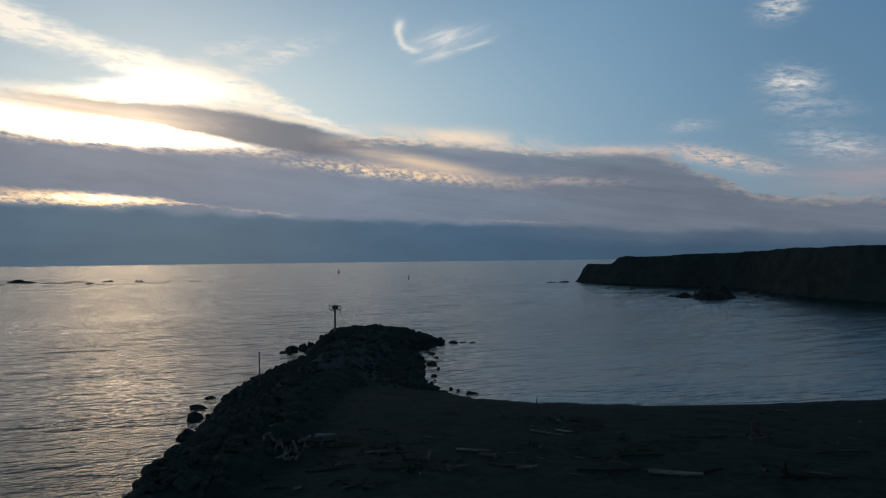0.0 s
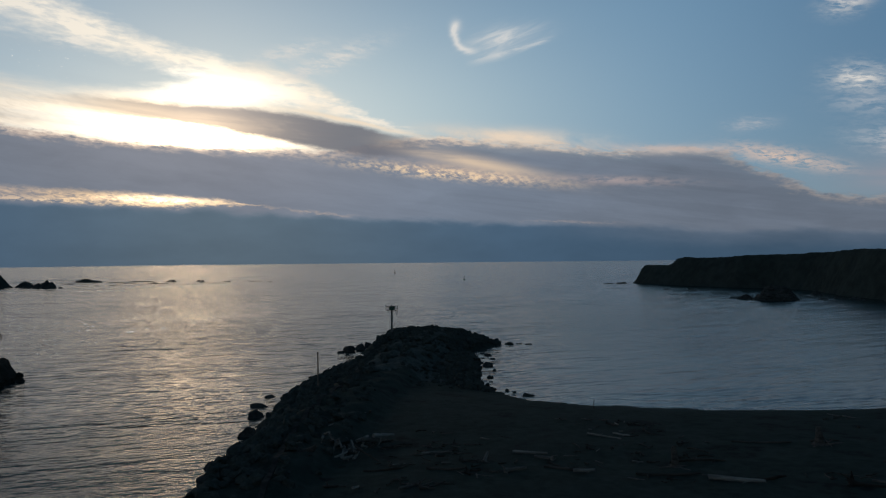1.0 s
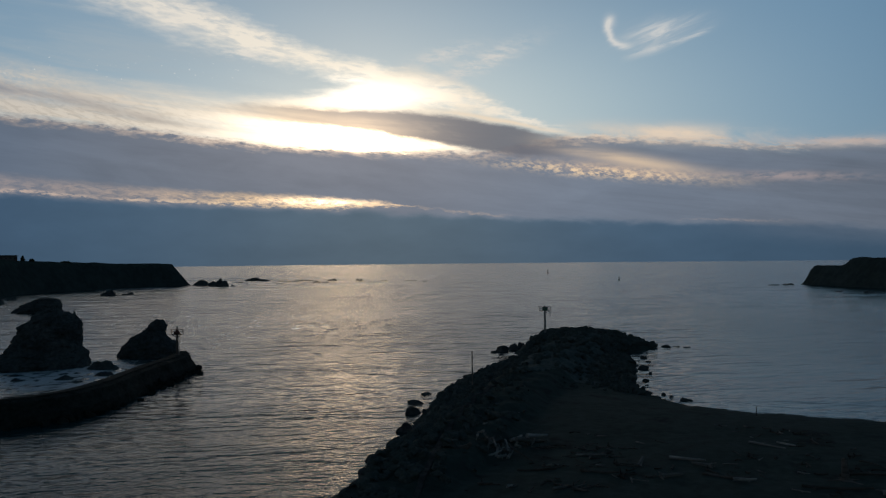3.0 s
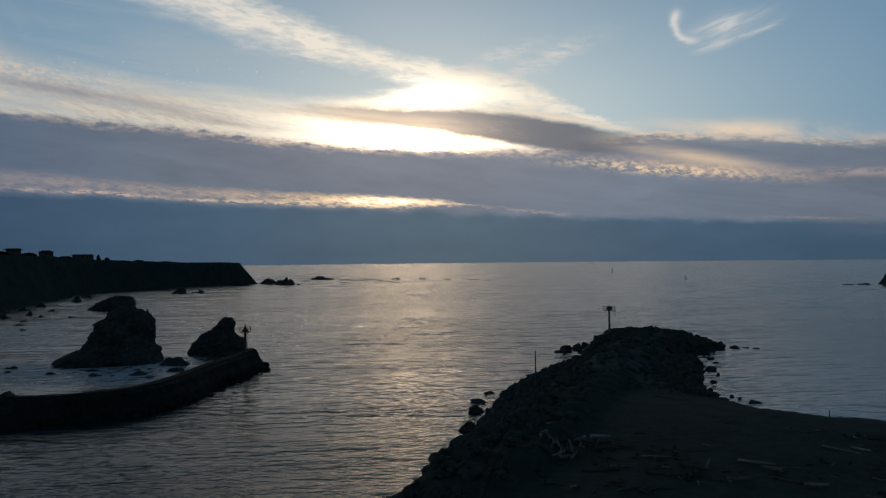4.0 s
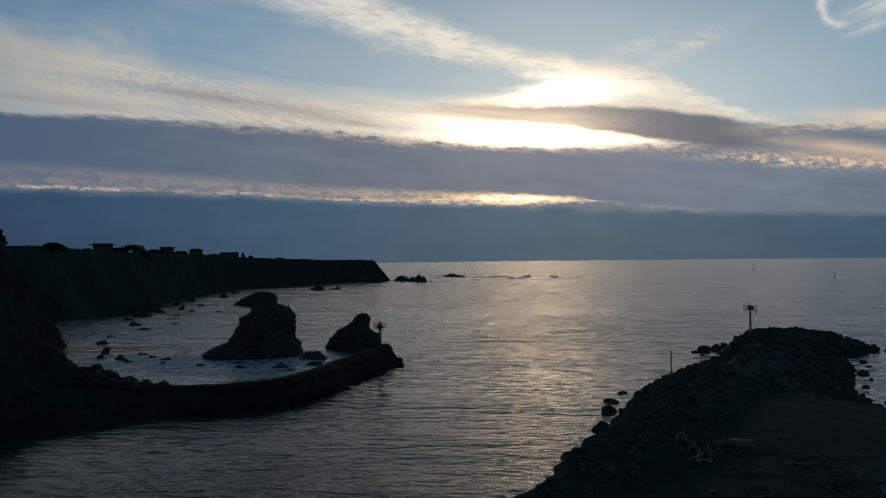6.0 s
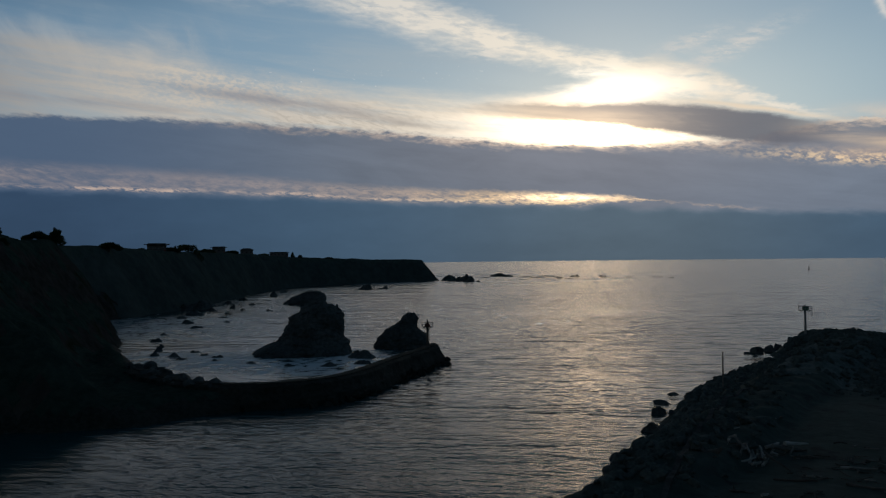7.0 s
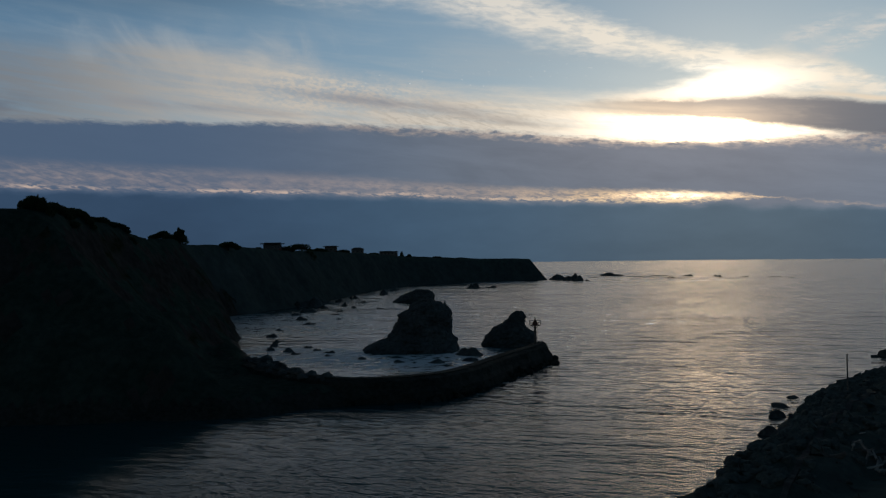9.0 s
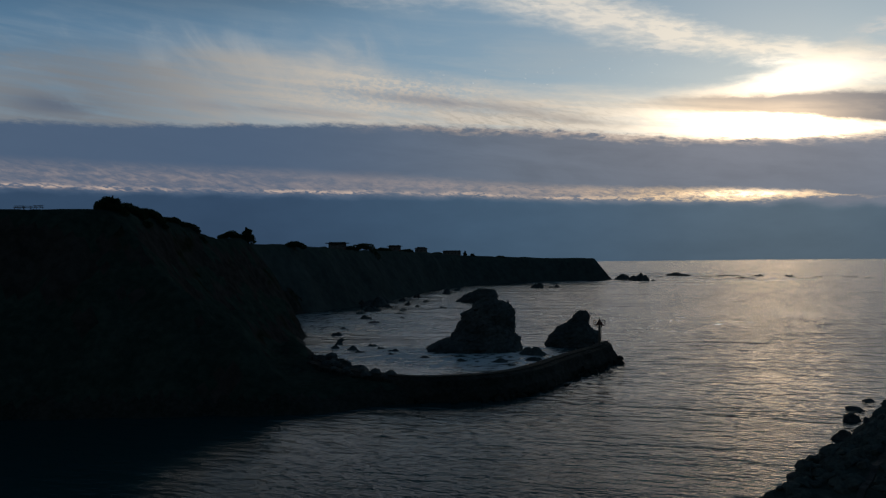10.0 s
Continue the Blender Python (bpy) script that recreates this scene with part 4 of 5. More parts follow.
# single boulders beside the jetty
JETTY_ROCKS = [(-37.6, 123.8, 4.0, 1.5), (-41.0, 138.6, 2.8, 1.3), (-38.9, 139, 1.6, 0.9), (-35.9, 104.5, 3.4, 1.2), (-36.2, 114.5, 2.8, 1.0), (-34.9, 97.0, 2.6, 1.1), (-36.9, 127.0, 1.8, 0.8), (-43.4, 148.6, 3.4, 0.7), (-44.1, 159, 2.4, 0.5), (-42, 185, 1.6, 0.6), (-42.5, 237, 5.2, 2.0), (-40.2, 242, 3.4, 2.2), (-44.5, 233, 2.2, 0.8), (-39.0, 248, 3.0, 2.6), (-41.6, 228, 2.0, 0.8),
               (-1.8, 168, 2.6, 1.0), (5.4, 161, 2.4, 0.7), (-2.6, 173, 1.4, 0.7), (1.2, 166.5, 1.2, 0.5), (-2.2, 185, 1.5, 0.5), (-3, 205, 3.0, 1.1), (-1.4, 196, 1.4, 0.5), (2.6, 256, 3.4, 0.8), (5.6, 257, 2.0, 0.45), (8.6, 255, 2.6, 0.3), (-4.5, 246, 2.4, 0.7), (-3.4, 226, 2.0, 0.7), (-2.0, 218, 1.6, 0.5), (2.6, 164, 0.9, 0.5), (-2, 178, 1.0, 0.4)]
for k, (rx, ry, rw, rh) in enumerate(JETTY_ROCKS):
    bm = broken_rock(300 + k, rw * 0.54, rw * 0.44, rh * 0.95)
    ob = link("boulder", bm, ROCK)
    ob.matrix_world = pose(rx, ry, -0.08 * rh, 7 * math.sin(k * 2.1), 9 * math.sin(k * 1.3), k * 47)
    tagged(ob, "dark wet boulder in the water beside the jetty", "boulder", "boulders beside the jetty")


# ---- left jetty wall ----
def breakwater():
    line = [(-111.5, 183.5), (-109.5, 174), (-107.3, 163), (-104, 150), (-100.8, 138), (-99.6, 126), (-102.5, 117), (-109.5, 110.5), (-120, 109), (-134, 113), (-146, 118)]
    pts = []
    for i in range(len(line) - 1):
        p0, p1, p2, p3 = (Vector((*line[min(max(j, 0), len(line) - 1)], 0)) for j in (i - 1, i, i + 1, i + 2))
        for s in range(8):
            t = s / 8
            pts.append(0.5 * ((2 * p1) + (p2 - p0) * t + (2 * p0 - 5 * p1 + 4 * p2 - p3) * t * t + (3 * p1 - p0 - 3 * p2 + p3) * t ** 3))
    root = thing("breakwater", Matrix.Translation((-103, 140, 0)), "dark concrete harbour breakwater with a rough stepped seaward face", "breakwater", kind="structure")

    def strip(section, jitter, seed):
        bm = bmesh.new()
        rows = []
        n = len(pts)
        for i, p in enumerate(pts):
            d = (pts[min(i + 1, n - 1)] - pts[max(i - 1, 0)]).normalized()
            side = Vector((-d.y, d.x, 0))  # towards the channel on the way from the head to the root
            end = min(1.0, 0.72 + i * 0.10)
            wide = 1.0 + 0.55 * smooth01((i - 52) / 25.0)
            row = []
            for off, z in section:
                o = off * (wide if off > 0 else 1.0) * end
                q = p + side * o
                zz = z + (0.55 * max(0, 1 - i / 7) if z > 2 else 0)
                n3 = noise.noise_vector(Vector((q.x / 1.7, q.y / 1.7, zz / 1.4 + seed)))
                q = q + Vector((n3.x, n3.y, 0)) * jitter
                row.append(bm.verts.new((q.x + 103, q.y - 140, zz + n3.z * jitter * 0.55)))
            rows.append(row)
        for a, b in zip(rows, rows[1:]):
            for k in range(len(section) - 1):
                bm.faces.new((a[k], a[k + 1], b[k + 1], b[k]))
        bm.faces.new(rows[0])
        bm.faces.new(rows[-1][::-1])
        bmesh.ops.recalc_face_normals(bm, faces=bm.faces)
        return bm
    part("wall", strip([(-2.6, -1.5), (-2.5, 2.2), (-2.3, 3.9), (-1.4, 4.05), (0.6, 4.0), (1.5, 3.7), (2.0, 2.4), (3.0, 1.6), (3.4, 0.6), (3.9, -1.5)], 0.42, 2.0), SHORE_DARK, root)
    part("cap", strip([(-2.0, 3.7), (-1.9, 4.22), (-0.4, 4.28), (0.3, 4.22), (0.4, 3.7)], 0.10, 5.0), SHORE_DARK, root, "dark worn concrete cap")
    rnd = random.Random(12)
    shapes = []
    for k in range(6):
        o = link("boulder", hull_rock(500 + k, 1.0, 0.85, 0.75, 16), SHORE_DARK)
        shapes.append(o.data)
        bpy.data.objects.remove(o)
    for i in range(110):
        k = rnd.random() ** 0.8 * (len(pts) - 2)
        p = pts[int(k)]
        d = (pts[int(k) + 1] - p).normalized()
        side = Vector((-d.y, d.x, 0))
        back = rnd.random() < 0.2
        o = rnd.uniform(2.4, 5.2) * (1.0 + 0.5 * smooth01((k - 52) / 25.0)) if not back else rnd.uniform(-4.4, -2.6)
        q = p + side * o - Vector((-103, 140, 0))
        s = rnd.uniform(0.5, 1.35)
        b = new("boulder", shapes[i % 6])
        b.parent = root
        b.matrix_basis = Matrix.LocRotScale((q.x, q.y, max(0.0, (5.4 - abs(o)) * 0.42) + rnd.uniform(-0.3, 0.2)), Euler((rnd.uniform(-0.5, 0.5), rnd.uniform(-0.5, 0.5), rnd.uniform(0, 6))), (s, s, s))


breakwater()


# ---- navigation lights ----
def rail(parent, w, d, z, h, mat):
    bm = bmesh.new()
    hw, hd = w / 2, d / 2
    cs = [(-hw, -hd), (hw, -hd), (hw, hd), (-hw, hd)]
    for zz in (z + h, z + h * 0.5):
        for (ax, ay), (bx, by) in zip(cs, cs[1:] + cs[:1]):
            rod((ax, ay, zz), (bx, by, zz), 0.045, seg=6, bm=bm)
    ob = part("railing", bm, mat, parent)
    for ax, ay in cs + [(0, -hd), (0, hd)]:
        part("rail_post", rod((ax, ay, z), (ax, ay, z + h), 0.05, seg=6), mat, ob)
    return ob


def jetty_light():
    root = thing("jetty_light", pose(-31.2, 243, 3.6, 0, 0, 8), "steel jetty light on a single pole with a railed platform", "navigation light")
    part("pole", rod((0, 0, 0), (0, 0, 7.7), 0.34, 0.28, 14), STEEL, root)
    part("base_plate", rod((0, 0, -0.3), (0, 0, 0.22), 0.75, 0.7, 14), CONCRETE, root, "concrete footing")
    platform = part("platform", box(3.3, 2.4, 0.14, Matrix.Translation((0, 0, 7.75)), 0.02), STEEL, root)
    for sx in (-1, 1):
        part("strut", rod((0, 0, 6.9), (sx * 1.4, 0, 7.7), 0.06, seg=6), STEEL, platform)
    rail(root, 3.4, 2.4, 7.8, 1.05, STEEL)
    part("dayboard", box(1.6, 0.06, 1.2, Matrix.Translation((0.1, -0.75, 8.25)), 0.01), GREEN_PAINT, root, "square faded dayboard")
    part("battery_box", box(0.9, 0.8, 0.75, Matrix.Translation((-0.3, 0.35, 8.2)), 0.04), STEEL, root)
    lantern = part("lantern", rod((0, 0, 8.75), (0, 0, 9.05), 0.16, 0.16, 10), STEEL, root)
    part("lens", rod((0, 0, 9.05), (0, 0, 9.35), 0.15, 0.10, 10), LENS, lantern, "small lantern lens")
    part("antenna", rod((-1.6, -1.0, 8.3), (-1.75, -1.0, 9.35), 0.05, seg=6), STEEL, root)
    ladder = bmesh.new()
    for sx in (-0.2, 0.2):
        rod((1.55 + sx, -1.25, 6.1), (1.55 + sx, -1.25, 7.8), 0.035, seg=6, bm=ladder)
    for k in range(5):
        rod((1.35, -1.25, 6.2 + k * 0.33), (1.75, -1.25, 6.2 + k * 0.33), 0.025, seg=6, bm=ladder)
    part("ladder", ladder, STEEL, root)


jetty_light()


def breakwater_light():
    root = thing("breakwater_light", pose(-110.8, 178.5, 4.3, 0, 0, 35), "rusty steel light on a stout pole with a railed platform", "navigation light")
    part("pole", rod((0, 0, 0), (0, 0, 4.9), 0.34, 0.28, 14), RUST, root)
    part("base_plate", rod((0, 0, -0.4), (0, 0, 0.2), 0.7, 0.65, 14), CONCRETE, root, "concrete footing")
    platform = part("platform", box(2.5, 2.0, 0.14, Matrix.Translation((0, 0, 4.95)), 0.02), RUST, root)
    for sx in (-1, 1):
        part("strut", rod((0, 0, 4.1), (sx * 1.0, 0, 4.9), 0.07, seg=6), RUST, platform)
    rail(root, 2.7, 2.0, 5.0, 1.15, RUST)
    for k in range(2):
        bm = bmesh.new()
        a, b, c = bm.verts.new((-0.95, 0, 0)), bm.verts.new((0.95, 0, 0)), bm.verts.new((0, 0, 1.65))
        f = bm.faces.new((a, b, c))
        ext = bmesh.ops.extrude_face_region(bm, geom=[f])
        bmesh.ops.translate(bm, verts=[g for g in ext["geom"] if isinstance(g, bmesh.types.BMVert)], vec=(0, 0.06, 0))
        bmesh.ops.recalc_face_normals(bm, faces=bm.faces)
        bmesh.ops.transform(bm, matrix=pose(0, 0, 4.85, 0, 0, 90 * k), verts=bm.verts)
        part("dayboard", bm, RED_PAINT, root, "triangular faded dayboard")
    lantern = part("lantern", rod((0, 0, 6.35), (0, 0, 6.7), 0.16, 0.16, 10), RUST, root)
    part("lens", rod((0, 0, 6.7), (0, 0, 6.95), 0.14, 0.09, 10), LENS, lantern, "small lantern lens")
    part("ladder", rod((0.45, -0.4, 0.2), (0.45, -0.4, 4.9), 0.05, seg=6), RUST, root)


breakwater_light()


def marker_post():
    root = thing("marker_post", pose(-35.2, 161.2, 2.2), "slender weathered post with a cross bracket on the jetty's edge", "post")
    part("pole", rod((0, 0, -0.4), (0, 0, 5.9), 0.15, 0.11, 10), WOOD, root)
    part("bracket", box(0.5, 0.14, 0.12, Matrix.Translation((0.1, 0, 4.9)), 0.02), RUST, root)
    part("cap", rod((0, 0, 5.9), (0, 0, 6.15), 0.2, 0.06, 8), RUST, root)


marker_post()


def buoy(x, y, s, mat, label):
    root = thing("buoy", pose(x, y, 0), label, "buoy", "channel buoys")
    part("float", rod((0, 0, -0.6 * s), (0, 0, 0.7 * s), 1.3 * s, 1.2 * s, 16), mat, root)
    tower = bmesh.new()
    for k in range(4):
        t = math.pi / 2 * k
        rod((0.9 * s * math.cos(t), 0.9 * s * math.sin(t), 0.7 * s), (0.3 * s * math.cos(t), 0.3 * s * math.sin(t), 4.0 * s), 0.12 * s, seg=6, bm=tower)
    part("tower", tower, STEEL, root)
    part("radar_reflector", box(1.1 * s, 1.1 * s, 1.0 * s, Matrix.Translation((0, 0, 3.2 * s)), 0.05), mat, root)
    part("lantern", rod((0, 0, 4.0 * s), (0, 0, 4.7 * s), 0.25 * s, 0.18 * s, 8), LENS, root)


buoy(-187, 1512, 1.4, RED_PAINT, "tall dark red channel buoy far out at sea")
buoy(-41.8, 1018, 1.0, GREEN_PAINT, "dark green channel buoy far out at sea")


# ---- jetty path ----
def jetty_path():
    line = [(-23.2, 72), (-24.3, 82), (-25.7, 94.6), (-27.2, 108), (-28.2, 121.7), (-28.8, 136), (-28.4, 150)]
    bm = bmesh.new()
    rows = []
    for i in range(0, 61):
        t = i / 60 * (len(line) - 1)
        k = min(int(t), len(line) - 2)
        f = t - k
        px, py = (line[k][a] * (1 - f) + line[k + 1][a] * f for a in (0, 1))
        g = float(beach_height(np.array([px]), np.array([py]))[0])
        w = 0.34 + 0.12 * noise.noise(Vector((py * 0.3, 0, 0)))
        z = g + 0.14 + 0.03 * noise.noise(Vector((py * 0.5, 3, 0)))
        rows.append([bm.verts.new(p) for p in ((px - w, py, z - 0.6), (px - w, py, z), (px + w, py, z + 0.02), (px + w, py, z - 0.6))])
    for a, b in zip(rows, rows[1:]):
        for k in range(3):
            bm.faces.new((a[k], b[k], b[k + 1], a[k + 1]))
    tagged(link("pavement", bm, PATHWAY), "narrow worn concrete walkway along the jetty", "walkway", kind="structure")


jetty_path()


# ---- driftwood ----
def log_mesh(seed, length, r, roots=False, bend=0.3):
    rnd = random.Random(seed)
    bm = bmesh.new()
    seg, n = 9, 12
    rings = []
    for i in range(n + 1):
        t = i / n
        c = Vector(((t - 0.5) * length, bend * math.sin(t * 3.1 + seed), 0.12 * bend * math.sin(t * 5 + seed)))
        rad = r * (1.0 - 0.42 * t) * (1.0 + 0.10 * noise.noise(Vector((t * 5, seed, 0))))
        if roots:
            rad *= 1.0 + 0.9 * max(0, 1 - t * 6)
        if i in (0, n):
            rad *= 0.86
        rings.append([bm.verts.new(c + Vector((rnd.uniform(-0.06, 0.06) * (i in (0, n)), math.cos(6.283 * s / seg) * rad * rnd.uniform(0.92, 1.08), math.sin(6.283 * s / seg) * rad * rnd.uniform(0.92, 1.08)))) for s in range(seg)])
    for a, b in zip(rings, rings[1:]):
        for s in range(seg):
            bm.faces.new((a[s], b[s], b[(s + 1) % seg], a[(s + 1) % seg]))
    bm.faces.new(rings[0])
    bm.faces.new(rings[-1][::-1])
    def grow(face, d, reach):
        """Draw a tapering branch out of one face."""
        for step_n in range(2):
            r2 = bmesh.ops.extrude_discrete_faces(bm, faces=[face])
            face = r2["faces"][0]
            c = face.calc_center_median()
            for v in face.verts:
                v.co = c + (v.co - c) * (0.42 if step_n == 0 else 0.7) + d * reach * 0.5
    bm.faces.ensure_lookup_table()
    sides = [f for f in bm.faces if len(f.verts) == 4]
    picks = rnd.sample(sides[seg * 3:], rnd.randint(0, 2))
    if roots:
        picks += rnd.sample(sides[:seg], 6)
    for f in picks:
        f.normal_update()
        c = f.calc_center_median()
        d = Vector((rnd.uniform(-0.5, 0.2), c.y, c.z)).normalized()
        grow(f, d, r * rnd.uniform(1.6, 3.6))
    bmesh.ops.recalc_face_normals(bm, faces=bm.faces)
    return bm


LOG_LABELS = {0: "bleached driftwood log lying on the dark beach", 1: "dark wet driftwood log lying on the beach", 2: "pale driftwood trunk with broken roots on the beach"}
LOGS = []
for k in range(12):
    roots = k % 4 == 3
    dark = k % 3 != 0
    o = link("driftwood_log", log_mesh(40 + k, 4.0, 0.17 if not roots else 0.26, roots, 0.08 + 0.12 * (k % 3)), DRIFT_DARK if dark else DRIFT, smooth=False)
    LOGS.append((o.data, 2 if roots else (1 if dark else 0)))
    bpy.data.objects.remove(o)


def ground_at(x, y):
    return float(beach_height(np.array([x]), np.array([y]))[0])


def place_log(variant, x, y, turn, length, thick=1.0, lift=0.0, tilt=0.0):
    me, kind = LOGS[variant]
    o = new("driftwood_log", me)
    s = length / 4.0
    z = ground_at(x, y) + 0.15 * thick + lift
    o.matrix_world = Matrix.LocRotScale((x, y, z), Euler((0.3 * variant, radians(tilt), radians(turn))), (s, thick, thick))
    tagged(o, LOG_LABELS[kind], "driftwood", "driftwood on the beach")


# the large pieces, one by one: variant, x, y, turn, length, thickness, lift, tilt
for row in [(0, 24.6, 90.6, -14, 5.6, 1.7, 0, 0), (2, 28.4, 91.3, -24, 2.8, 1.4, 0, 0), (0, 39.6, 90, -28, 2.6, 0.9, 0, 0), (1, 18.0, 93.2, 3, 7.0, 1.2, 0, 0), (4, 22.5, 99, 8, 6.5, 1.0, 0, 0), (5, 24, 104, -30, 3.2, 0.7, 0, 0),
            (3, -1.9, 100, 70, 2.0, 1.1, 0.1, -24), (0, -15.5, 88.6, 84, 1.9, 0.9, 0.1, 10), (6, -9.7, 88.4, 52, 3.2, 1.0, 0, 0), (2, -20.8, 107, 66, 4.6, 1.1, 0.5, 12), (2, -16.4, 101.5, -58, 6.5, 0.9, 0.7, 10), (9, -19.5, 102.5, 100, 2.4, 1.3, 0.2, -16),
            (6, -17.8, 102.6, 82, 2.4, 1.3, 0.2, -18), (6, -16.6, 110, 60, 5.2, 2.1, 0.3, 8), (9, -15.6, 111.5, 68, 5.0, 1.8, 0.6, 10), (2, -13.6, 96, -6, 4.4, 1.0, 0, 0), (1, -6.4, 95.2, -4, 4.4, 1.1, 0, 0), (7, -23.0, 98.8, 15, 2.2, 1.8, 0, -20),
            (9, 3.4, 103, -12, 4.2, 1.2, 0, 0), (8, 7.2, 95, -22, 5.4, 1.4, 0.1, 0), (0, 9.0, 93.6, 12, 2.4, 1.3, 0.2, 0), (3, 1.5, 94.6, 20, 2.6, 0.9, 0.1, 0), (5, -19.8, 127, 100, 5.4, 1.1, 0.3, 6), (0, -21.0, 122, 62, 4.0, 1.0, 0.3, 0),
            (6, 13.5, 113, -32, 4.8, 0.9, 0, 0), (0, 16.0, 114.4, -38, 2.6, 0.8, 0, 0), (1, 33, 110, -2, 7.5, 1.0, 0, 0), (4, 47, 99.5, 3, 7.0, 1.1, 0, 0), (7, 38.5, 88.4, -10, 6.2, 1.2, 0, 0), (3, 5.0, 100.2, 160, 2.4, 0.9, 0.1, 0), (9, -8, 104, 15, 3.8, 1.1, 0, 0)]:
    place_log(*row)
# a heap of crossed poles beside the walkway
rp = random.Random(31)
for k in range(24):
    place_log((0, 9, 6, 0)[k % 4], rp.gauss(-19.4, 1.3), rp.gauss(105.5, 2.6), rp.choice((60, 75, 95, 110, -50)) + rp.gauss(0, 10), rp.uniform(0.9, 3.0), rp.uniform(0.7, 1.5), rp.uniform(0.1, 0.9), rp.uniform(-25, 25))
# the scattered rest, in a wrack zone along the upper beach
rl = random.Random(77)
drifts = []
while len(drifts) < 46:
    px = rl.uniform(-22, 62) if rl.random() < 0.55 else rl.gauss(-6, 11)
    py = rl.gauss(101, 9) if rl.random() < 0.7 else rl.uniform(84, 134)
    if 83 < py < 136 and px > -23 and not (py > 126 and px < -4):
        drifts.append((px, py, rl.gauss(0, 28)))
for px, py, lie in drifts:
    for _ in range(rl.randint(2, 9)):
        qx, qy = px + rl.gauss(0, 2.2), py + rl.gauss(0, 1.0)
        if qx < -23.5 or qy < 82:
            continue
        place_log(rl.choice((1, 2, 4, 5, 7, 8, 10, 6, 9)), qx, qy, lie + rl.gauss(0, 32), rl.uniform(0.4, 2.2), rl.uniform(0.25, 0.7), rl.uniform(0, 0.15), rl.uniform(-5, 5))

# stumps that stand on the beach
for k, (px, py, h, r) in enumerate([(39.8, 109, 2.3, 0.75), (19.5, 97, 2.4, 0.6), (15.2, 140.5, 1.5, 0.09), (61, 106, 1.9, 0.8)]):
    if r > 0.3:
        bm = log_mesh(60 + k, h, r * 0.8, True, 0.1)
        bmesh.ops.transform(bm, matrix=pose(0, 0, h * 0.46, 0, -90, 40 * k), verts=bm.verts)
    else:
        bm = rod((0, 0, -0.3), (0.1, 0, h), r, r * 0.72, 11)
    craggy(bm, k, 0.06 * min(1, r * 2), 0.5)
    ob = link("stump" if r > 0.3 else "stake", bm, DRIFT_DARK)
    ob.matrix_world = Matrix.Translation((px, py, ground_at(px, py)))
    tagged(ob, "dark upright driftwood stump with broken roots" if r > 0.3 else "thin wooden stake at the water's edge", "stump" if r > 0.3 else "stake")


# ---- houses on the headland ----
def house(x, y, w, d, h, over, kind, label, sink=0.0):
    g = min(left_ground(x + dx, y + dy) for dx in (-w / 2, w / 2) for dy in (-d / 2, d / 2)) - sink
    root = thing("house", pose(x, y, g, 0, 0, math.degrees(math.atan2(y, x)) - 90), label, "house", "houses on the headland")
    wall = part("wall", box(w, d, h + 1.0, Matrix.Translation((0, 0, h / 2 - 0.5)), 0.03), SIDING, root)
    bm = bmesh.new()
    if kind == "flat":
        box(w + 2 * over, d + 2 * over, 0.4, Matrix.Translation((0, 0, h + 0.2)), 0.05, bm)
        box(w * 0.94, d * 0.9, 0.5, Matrix.Translation((0, 0, h + 0.65)), 0.05, bm)
    else:
        e, rise = over, w * 0.14
        vs = [bm.verts.new(p) for p in ((-w / 2 - e, -d / 2 - e, h), (w / 2 + e, -d / 2 - e, h), (w / 2 + e, d / 2 + e, h), (-w / 2 - e, d / 2 + e, h), (-w / 2 + d * 0.35, 0, h + rise), (w / 2 - d * 0.35, 0, h + rise))]
        for f in ((0, 1, 5, 4), (1, 2, 5), (2, 3, 4, 5), (3, 0, 4), (3, 2, 1, 0)):
            bm.faces.new([vs[i] for i in f])
    part("roof", bm, ROOFING, root)
    n = max(2, int(w / 3.2))
    for k in range(n):
        cx = (k + 0.5) / n * w - w / 2
        win = part("window", box(1.5, 0.10, 1.2, Matrix.Translation((cx, -d / 2 - 0.03, h * 0.58)), 0.02), WOOD, root)
        part("pane", box(1.3, 0.04, 1.0, Matrix.Translation((cx, -d / 2 - 0.08, h * 0.58))), PANE, win)
    part("door", box(0.95, 0.1, 2.05, Matrix.Translation((w / 2 - 0.9, -d / 2 - 0.05, 1.03)), 0.02), RED_PAINT, root)


def along_ray(u, d):
    return d * math.sin(radians(u)), d * math.cos(radians(u))


# bearing, distance, width, depth, height, overhang
for u, d, w, dp, h, ov, kd, lb in [(-49.3, 532, 11.0, 9, 4.6, 1.8, "flat", "single-storey house with a broad flat overhanging roof"), (-45.4, 692, 10.0, 8, 5.0, 1.5, "flat", "small box-shaped house with a flat roof"),
                                   (-43.6, 768, 11.0, 8, 4.6, 1.0, "hip", "small house with a low roof"), (-41.5, 846, 18, 9, 4.2, 0.9, "flat", "long low house with a flat roof")]:
    house(*along_ray(u, d), w, dp, h, ov, kd, lb)


